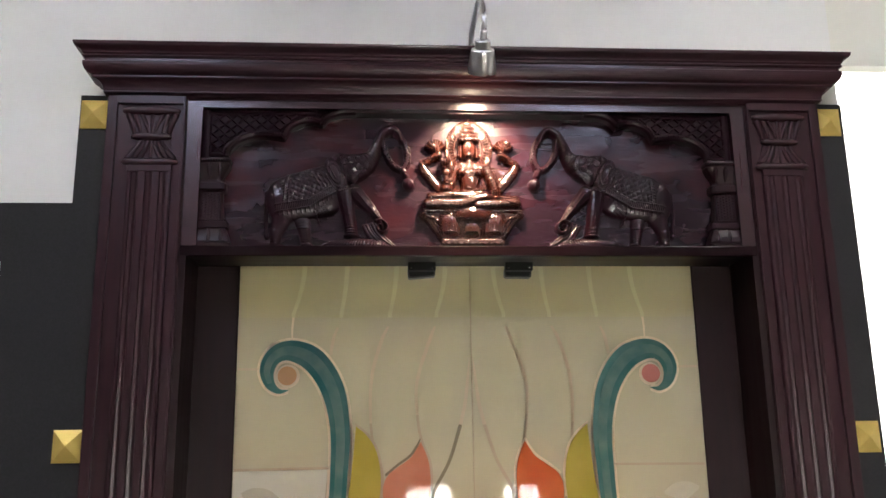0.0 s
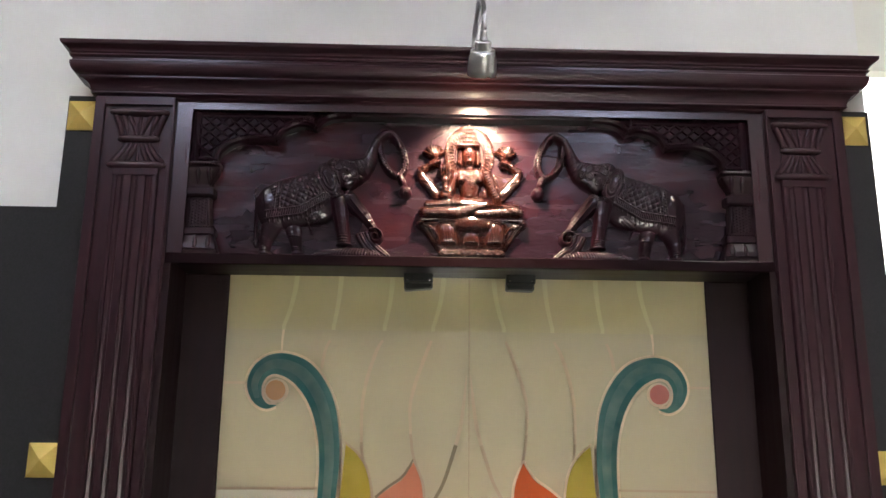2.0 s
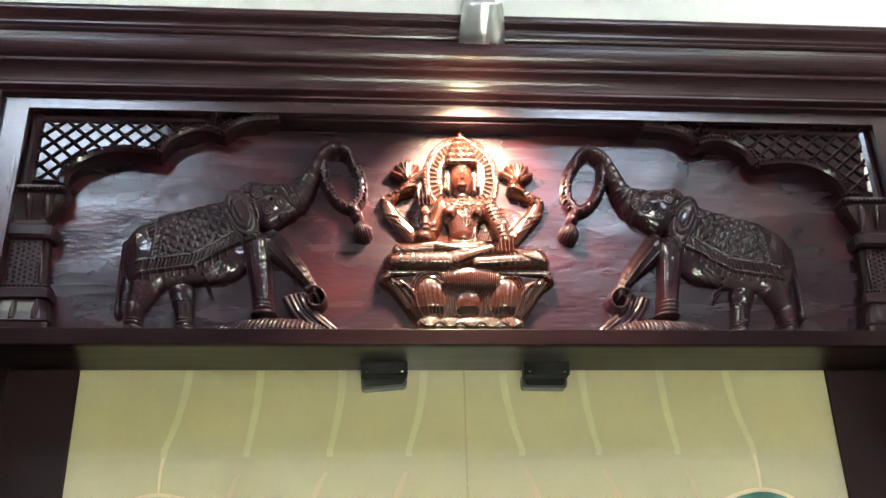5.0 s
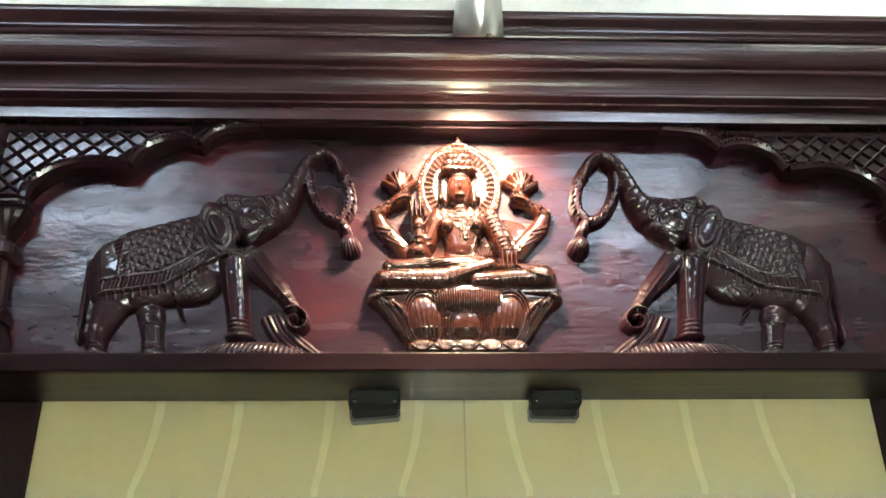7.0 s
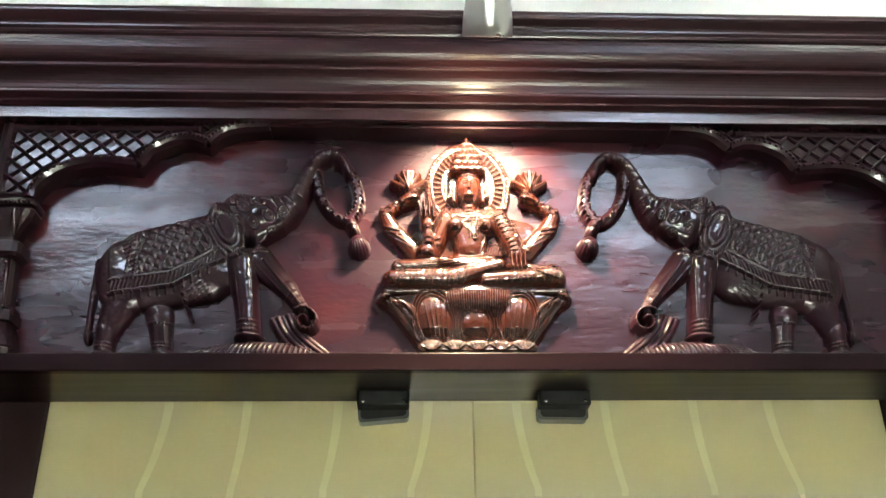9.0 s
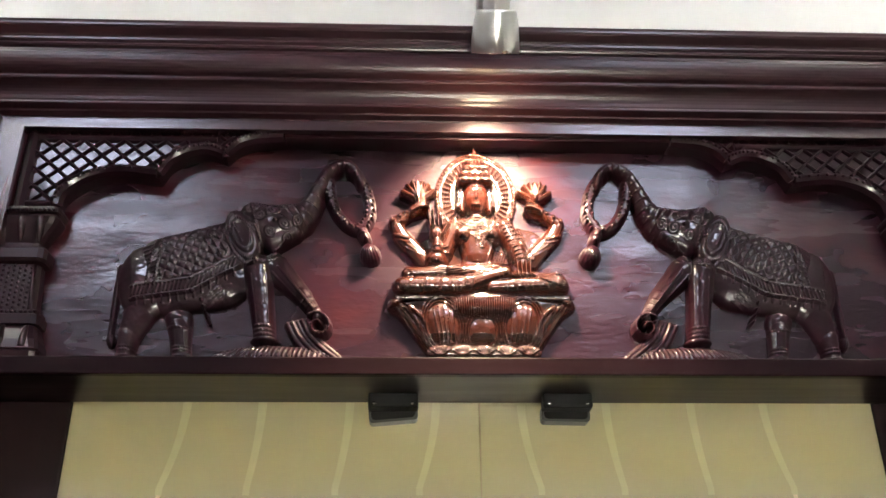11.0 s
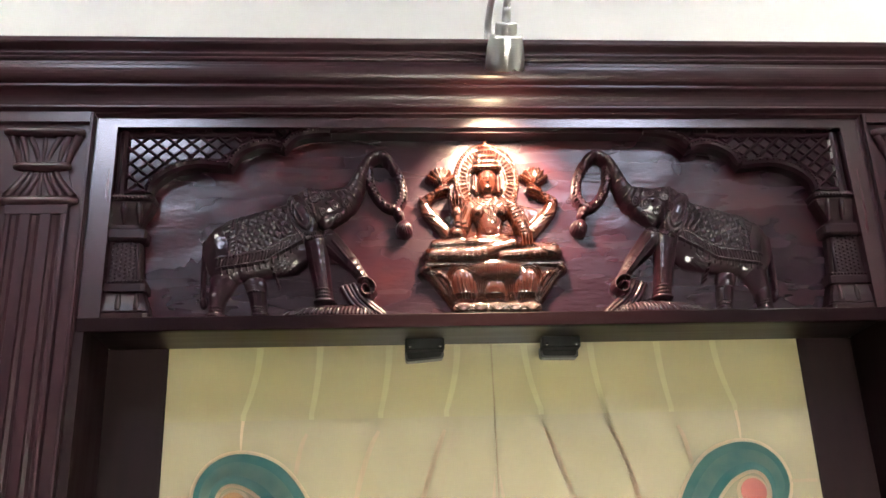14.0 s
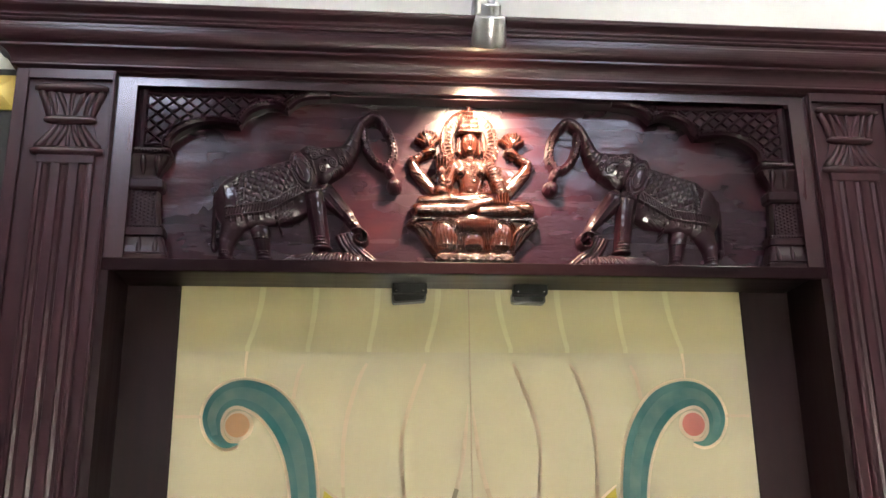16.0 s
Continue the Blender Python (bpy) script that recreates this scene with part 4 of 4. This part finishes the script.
    c.oval(458, 372, 6, 5, 0.046).cord(444, 366, 474, 366, 2.2, 0.003, sag=-4)
    c.cord(412, 336, 480, 346, 3, 0.004, beads=14).cord(426, 348, 500, 340, 2.4, 0.003, beads=14).cord(416, 340, 432, 420, 3, 0.003, beads=14)
    c.cord(418, 440, 470, 418, 4, 0.004, beads=10).cord(404, 452, 478, 430, 3, 0.003, beads=14).cord(440, 440, 478, 404, 2.6, 0.003, beads=9)
    for k in range(6):
        c.cord(326 + 11 * k, 402 - 5 * k, 352 + 9 * k, 446 - 7 * k, 2.6, 0.0030, beads=8)
    c.oval(378, 386, 16, 13, 0.040, -20, rings=2).oval(350, 400, 13, 10, 0.038, -20, rings=2)
    # garland of beads and its tassel
    ring = [tuple(q) for q in curve_through([(560, 292), (562, 320), (574, 352), (596, 374), (618, 376), (634, 352), (632, 318), (620, 290), (604, 276)], 4)]
    for p, q in zip(ring, ring[1:]):
        c.limb(*p, 12, *q, 12, 0.024)
    for k, p in enumerate(ring):
        for j, off in enumerate((-5, 4)):
            c.oval(p[0] + 1.3 * off + (k % 2) * 2, p[1] + off * 0.6, 4.6, 4.2, 0.027 + 0.001 * ((k + j) % 3))
    c.limb(619, 384, 12, 624, 396, 12, 0.030).oval(632, 425, 21, 20, 0.036, power=0.45)
    c.cord(606, 392, 638, 388, 2.6, 0.003)
    for k in range(7):
        c.cord(622 + k, 400, 612 + 6.5 * k, 442 - 0.6 * (k - 3) ** 2, 2.0, 0.0026)
    c.chisel(0.0002, 0.6)

    def put_at(u, v, side=side):
        x, z = on_panel(u, v)
        return -side * x, z
    ob = c.mesh("elephant_relief", put_at, wood_carved, 0.68)
    tagged(ob, "carved mahogany elephant relief raising a garland", "carving", "elephant reliefs")

# ---- picture lamp on the cornice ----
LX, LY = 0.012, -0.127
lamp = thing("picture_lamp", "brushed steel gooseneck spot lamp on the cornice", "lamp")
TILT_BACK = radians(39)
UP = Vector((0, -math.sin(TILT_BACK), math.cos(TILT_BACK)))
BASE = Vector((LX, LY, 2.4935))


def leaned(bm):
    bmesh.ops.rotate(bm, cent=BASE, matrix=Matrix.Rotation(TILT_BACK, 3, "X"), verts=bm.verts)
    return bm


part("shade", leaned(lathe([(0.029, 0.006), (0.0325, 0.0), (0.0335, 0.001), (0.0330, 0.018), (0.0310, 0.038), (0.0280, 0.054), (0.0265, 0.058), (0.010, 0.059)], BASE, 40)), steel, lamp, smooth=True)
part("collar", leaned(lathe([(0.0178, 0.058), (0.0185, 0.059), (0.0185, 0.077), (0.0175, 0.0785), (0.007, 0.079)], BASE, 32)), steel, lamp)
part("bulb", leaned(lathe([(0.0235, 0.004), (0.0235, 0.007)], BASE, 24)), bulb_glow, lamp, "warm lit bulb")
part("sleeve", leaned(lathe([(0.0074, 0.078), (0.0074, 0.098), (0.0070, 0.104)], BASE, 20)), steel, lamp, smooth=True)
tip = BASE + 0.100 * UP
foot = Vector((LX - 0.011, -0.012, 2.600))
neck = curve_through([tuple(tip), tuple(tip + 0.025 * UP), (LX - 0.001, tip.y - 0.006, 2.634), (LX - 0.003, tip.y + 0.022, 2.664), (LX - 0.006, tip.y + 0.066, 2.674), (LX - 0.009, foot.y - 0.022, 2.656), (LX - 0.0105, foot.y - 0.003, 2.626), tuple(foot)], 8)
part("gooseneck", tube([tuple(q) for q in neck], 0.0066, 14), steel, lamp, smooth=True)
part("mount", lathe([(0.022, 0), (0.022, 0.006), (0.012, 0.010)], foot, 28), steel, lamp)
spot = bpy.data.lights.new("picture_spot", "SPOT")
spot.energy, spot.color, spot.spot_size, spot.spot_blend, spot.shadow_soft_size = SPOT_WATTS, (1.0, 0.75, 0.54), radians(92), 0.5, 0.024
new("picture_spot", spot).matrix_world = look(BASE - 0.002 * UP, BASE - UP)

# ---- glass doors ----
GLASS = 0.168
for side in (-1, 1):
    a, b = sorted((side * 0.0002, side * 0.584))
    door = thing("glass_door", "closed frosted cream glass door leaf with painted scrolls", "door", "double glass doors")
    pane = part("pane", boxed(a, b, GLASS, GLASS + 0.010, 0.01, 1.955), frost, door, "frosted cream glass")
    f1, f2, f3, back = GLASS - 0.0008, GLASS - 0.0014, GLASS - 0.0020, GLASS + 0.001
    zs = np.linspace(1.955, SOFFIT - 0.001, 14)
    borders = [[(-0.584, z) for z in zs]]
    for x, bend in ((-0.421, -0.026), (-0.313, -0.014), (-0.187, -0.017), (-0.062, -0.024)):
        line = [(x + bend * min(1.0, (SOFFIT - z) / 0.124) ** 1.8, z, 0.0062 - 0.0015 * (SOFFIT - z) / 0.124) for z in zs]
        left, right = [(q - w, z) for q, z, w in line], [(q + w, z) for q, z, w in line]
        part("etched_line", slab([(-side * q, z) for q, z in left + right[::-1]], GLASS, GLASS + 0.010), line_pale, door, "pale etched line")
        borders += [left, right]
    borders.append([(-0.0002, z) for z in zs])
    for left, right in zip(borders[::2], borders[1::2]):
        part("top_band", slab([(-side * q, z) for q, z in left + right[::-1]], GLASS, GLASS + 0.010), frost_top, door, "olive frosted glass")
    part("etched_line", ribbon([(-0.447, 1.955, 0.006), (-0.449, 1.93, 0.005), (-0.449, 1.90, 0.003)], f1, back, -side), halo_tan, door)
    for pts, mat in (
        ([(-0.335, 1.930, 0.006), (-0.345, 1.905, 0.008), (-0.353, 1.86, 0.008)], line_tan),
        ([(-0.208, 1.932, 0.006), (-0.224, 1.90, 0.009), (-0.245, 1.83, 0.009), (-0.253, 1.765, 0.008), (-0.252, 1.69, 0.007)], line_tan),
        ([(-0.252, 1.69, 0.007), (-0.248, 1.655, 0.006), (-0.241, 1.63, 0.006), (-0.224, 1.575, 0.006), (-0.226, 1.51, 0.006), (-0.24, 1.42, 0.006)], line_grey),
        ([(-0.090, 1.932, 0.006), (-0.101, 1.905, 0.009), (-0.127, 1.83, 0.009), (-0.139, 1.775, 0.008), (-0.137, 1.71, 0.007)], line_tan),
        ([(-0.137, 1.71, 0.007), (-0.132, 1.67, 0.007), (-0.124, 1.64, 0.006), (-0.109, 1.595, 0.006), (-0.104, 1.54, 0.006), (-0.11, 1.45, 0.006)], line_grey),
        ([(-0.0045, 1.85, 0.002), (-0.0095, 1.80, 0.007), (-0.018, 1.735, 0.009), (-0.030, 1.685, 0.009)], line_tan),
        ([(-0.030, 1.685, 0.009), (-0.058, 1.60, 0.008), (-0.092, 1.537, 0.008), (-0.104, 1.50, 0.006)], line_dark if side < 0 else line_grey),
        ([(-0.580, 1.826, 0.006), (-0.53, 1.826, 0.006)], line_tan),
        ([(-0.580, 1.583, 0.006), (-0.352, 1.585, 0.006)], line_grey),
        ([(-0.300, 1.68, 0.004), (-0.300, 1.60, 0.004), (-0.306, 1.52, 0.004)], halo_tan),
    ):
        part("etched_line", ribbon(pts, f1, back, -side), mat, door)
    scroll = [(-0.456, 1.773, 0.002), (-0.480, 1.7715, 0.013), (-0.5015, 1.790, 0.025), (-0.509, 1.823, 0.036), (-0.497, 1.853, 0.041), (-0.471, 1.870, 0.047), (-0.438, 1.8695, 0.054), (-0.399, 1.851, 0.060), (-0.366, 1.813, 0.059), (-0.343, 1.765, 0.056), (-0.330, 1.705, 0.050), (-0.3255, 1.645, 0.047), (-0.328, 1.58, 0.043), (-0.333, 1.50, 0.040), (-0.35, 1.38, 0.034), (-0.38, 1.25, 0.02)]
    part("scroll_outline", ribbon(scroll, f1, back, -side, grow=0.0065), halo_tan, door)
    part("scroll", ribbon(scroll, f2, back, -side), teal, door, "teal painted scroll")
    part("scroll_core", ribbon([(x, z, w * 0.46) for x, z, w in scroll[2:]], f3, back, -side), teal_pale, door, "pale teal centre of the scroll")
    n = 28
    disc = [(side * (0.459 + 0.0235 * math.cos(k * math.tau / n)), 1.809 + 0.0235 * math.sin(k * math.tau / n)) for k in range(n)]
    rim = [(side * (0.457 + 0.029 * math.cos(k * math.tau / n)), 1.808 + 0.029 * math.sin(k * math.tau / n)) for k in range(n)]
    part("disc_outline", slab(rim, f1 - 0.0002, back), halo_tan, door)
    part("disc", slab(disc, f2 - 0.0003, back), orange if side < 0 else pink, door, "orange painted disc" if side < 0 else "pink painted disc")
    leaf = [tuple(q) for q in curve_through([(-0.288, 1.684), (-0.262, 1.662), (-0.240, 1.628), (-0.228, 1.575), (-0.230, 1.51), (-0.25, 1.40), (-0.30, 1.30)], 6)]
    leaf += [tuple(q) for q in curve_through([(-0.325, 1.40), (-0.304, 1.53), (-0.295, 1.60), (-0.290, 1.66)], 6)]
    part("leaf", slab([(-side * x, z) for x, z in leaf], f2, back), lime, door, "yellow-green painted leaf")
    leaf = [tuple(q) for q in curve_through([(-0.129, 1.645), (-0.116, 1.615), (-0.108, 1.585), (-0.106, 1.535), (-0.115, 1.45), (-0.16, 1.33)], 6)]
    leaf += [tuple(q) for q in curve_through([(-0.21, 1.42), (-0.222, 1.52), (-0.212, 1.562), (-0.185, 1.585), (-0.155, 1.606), (-0.138, 1.63)], 6)]
    part("leaf", slab([(-side * x, z) for x, z in leaf], f2, back), red_dull if side < 0 else red, door, "salmon painted leaf" if side < 0 else "orange-red painted leaf")
    for pts, mat in (
        ([(-0.290, 1.690, 0.003), (-0.260, 1.664, 0.006), (-0.237, 1.629, 0.006), (-0.225, 1.575, 0.006), (-0.227, 1.51, 0.006)], line_grey if side < 0 else halo_tan),
        ([(-0.130, 1.652, 0.003), (-0.113, 1.616, 0.006), (-0.104, 1.585, 0.006), (-0.102, 1.535, 0.006)], line_grey if side < 0 else halo_tan),
        ([(-0.130, 1.652, 0.003), (-0.140, 1.632, 0.006), (-0.157, 1.610, 0.006), (-0.187, 1.589, 0.006), (-0.216, 1.565, 0.006)], line_dark if side < 0 else halo_tan),
    ):
        part("leaf_outline", ribbon(pts, f1 - 0.0003, back, -side), mat, door)
    if side < 0:
        low = [(-0.582, 1.579), (-0.356, 1.581), (-0.362, 1.50), (-0.385, 1.38), (-0.41, 1.26), (-0.582, 1.26)]
        part("lower_field", slab(low, GLASS - 0.0004, back), glass_bright, door, "bright frosted glass field")
    lens = [tuple(q) for q in curve_through([(-0.562, 1.529), (-0.535, 1.540), (-0.50, 1.537), (-0.470, 1.517)], 6)] + [tuple(q) for q in curve_through([(-0.475, 1.510), (-0.52, 1.497), (-0.558, 1.520)], 5)]
    part("leaf", slab([(-side * x, z) for x, z in lens], f2, back), leaf_pale, door, "pale etched leaf")
    if side > 0:
        part("polished_edge", boxed(0.0004, 0.0022, f1, back, 0.01, SOFFIT - 0.002), line_grey, door, "grey polished glass edge")
        part("top_edge", boxed(0.0024, 0.088, f1, back, SOFFIT - 0.0045, SOFFIT - 0.0015), line_pale, door, "pale polished glass edge")
    # catch under the lintel
    catch = thing("magnetic_catch", "small black magnetic catch under the lintel", "catch", "magnetic catches", at=(side * 0.124, 0.135, SOFFIT))
    part("body", boxed(-0.0355, 0.0355, -0.014, 0.012, -0.0215, 0, bevel=0.003), black_plastic, catch)
    for name, w, h, y0, y1, mat in (("plate_rim", 0.035, 0.0120, 0.0125, 0.0325, catch_grey), ("plate", 0.0315, 0.0085, 0.0118, 0.0300, black_plastic)):
        ring = [(sx * (w - 0.006) + 0.006 * math.cos(t), sz * (h - 0.006) + 0.006 * math.sin(t)) for sx, sz, t0 in ((1, 1, 0), (-1, 1, 90), (-1, -1, 180), (1, -1, 270)) for t in np.radians(np.linspace(t0, t0 + 90, 5))]
        lean = radians(5 if side < 0 else -1)
        part(name, slab([(x * math.cos(lean) - z * math.sin(lean), -0.0228 + x * math.sin(lean) + z * math.cos(lean)) for x, z in ring], y0, y1), mat, catch)
    for sx in (-0.027, 0.027):
        bm = bmesh.new()
        ball(bm, sx, -0.0145, -0.016, 0.0026, 1, 0.5, 1)
        part("screw", bm, chrome, catch, smooth=True)
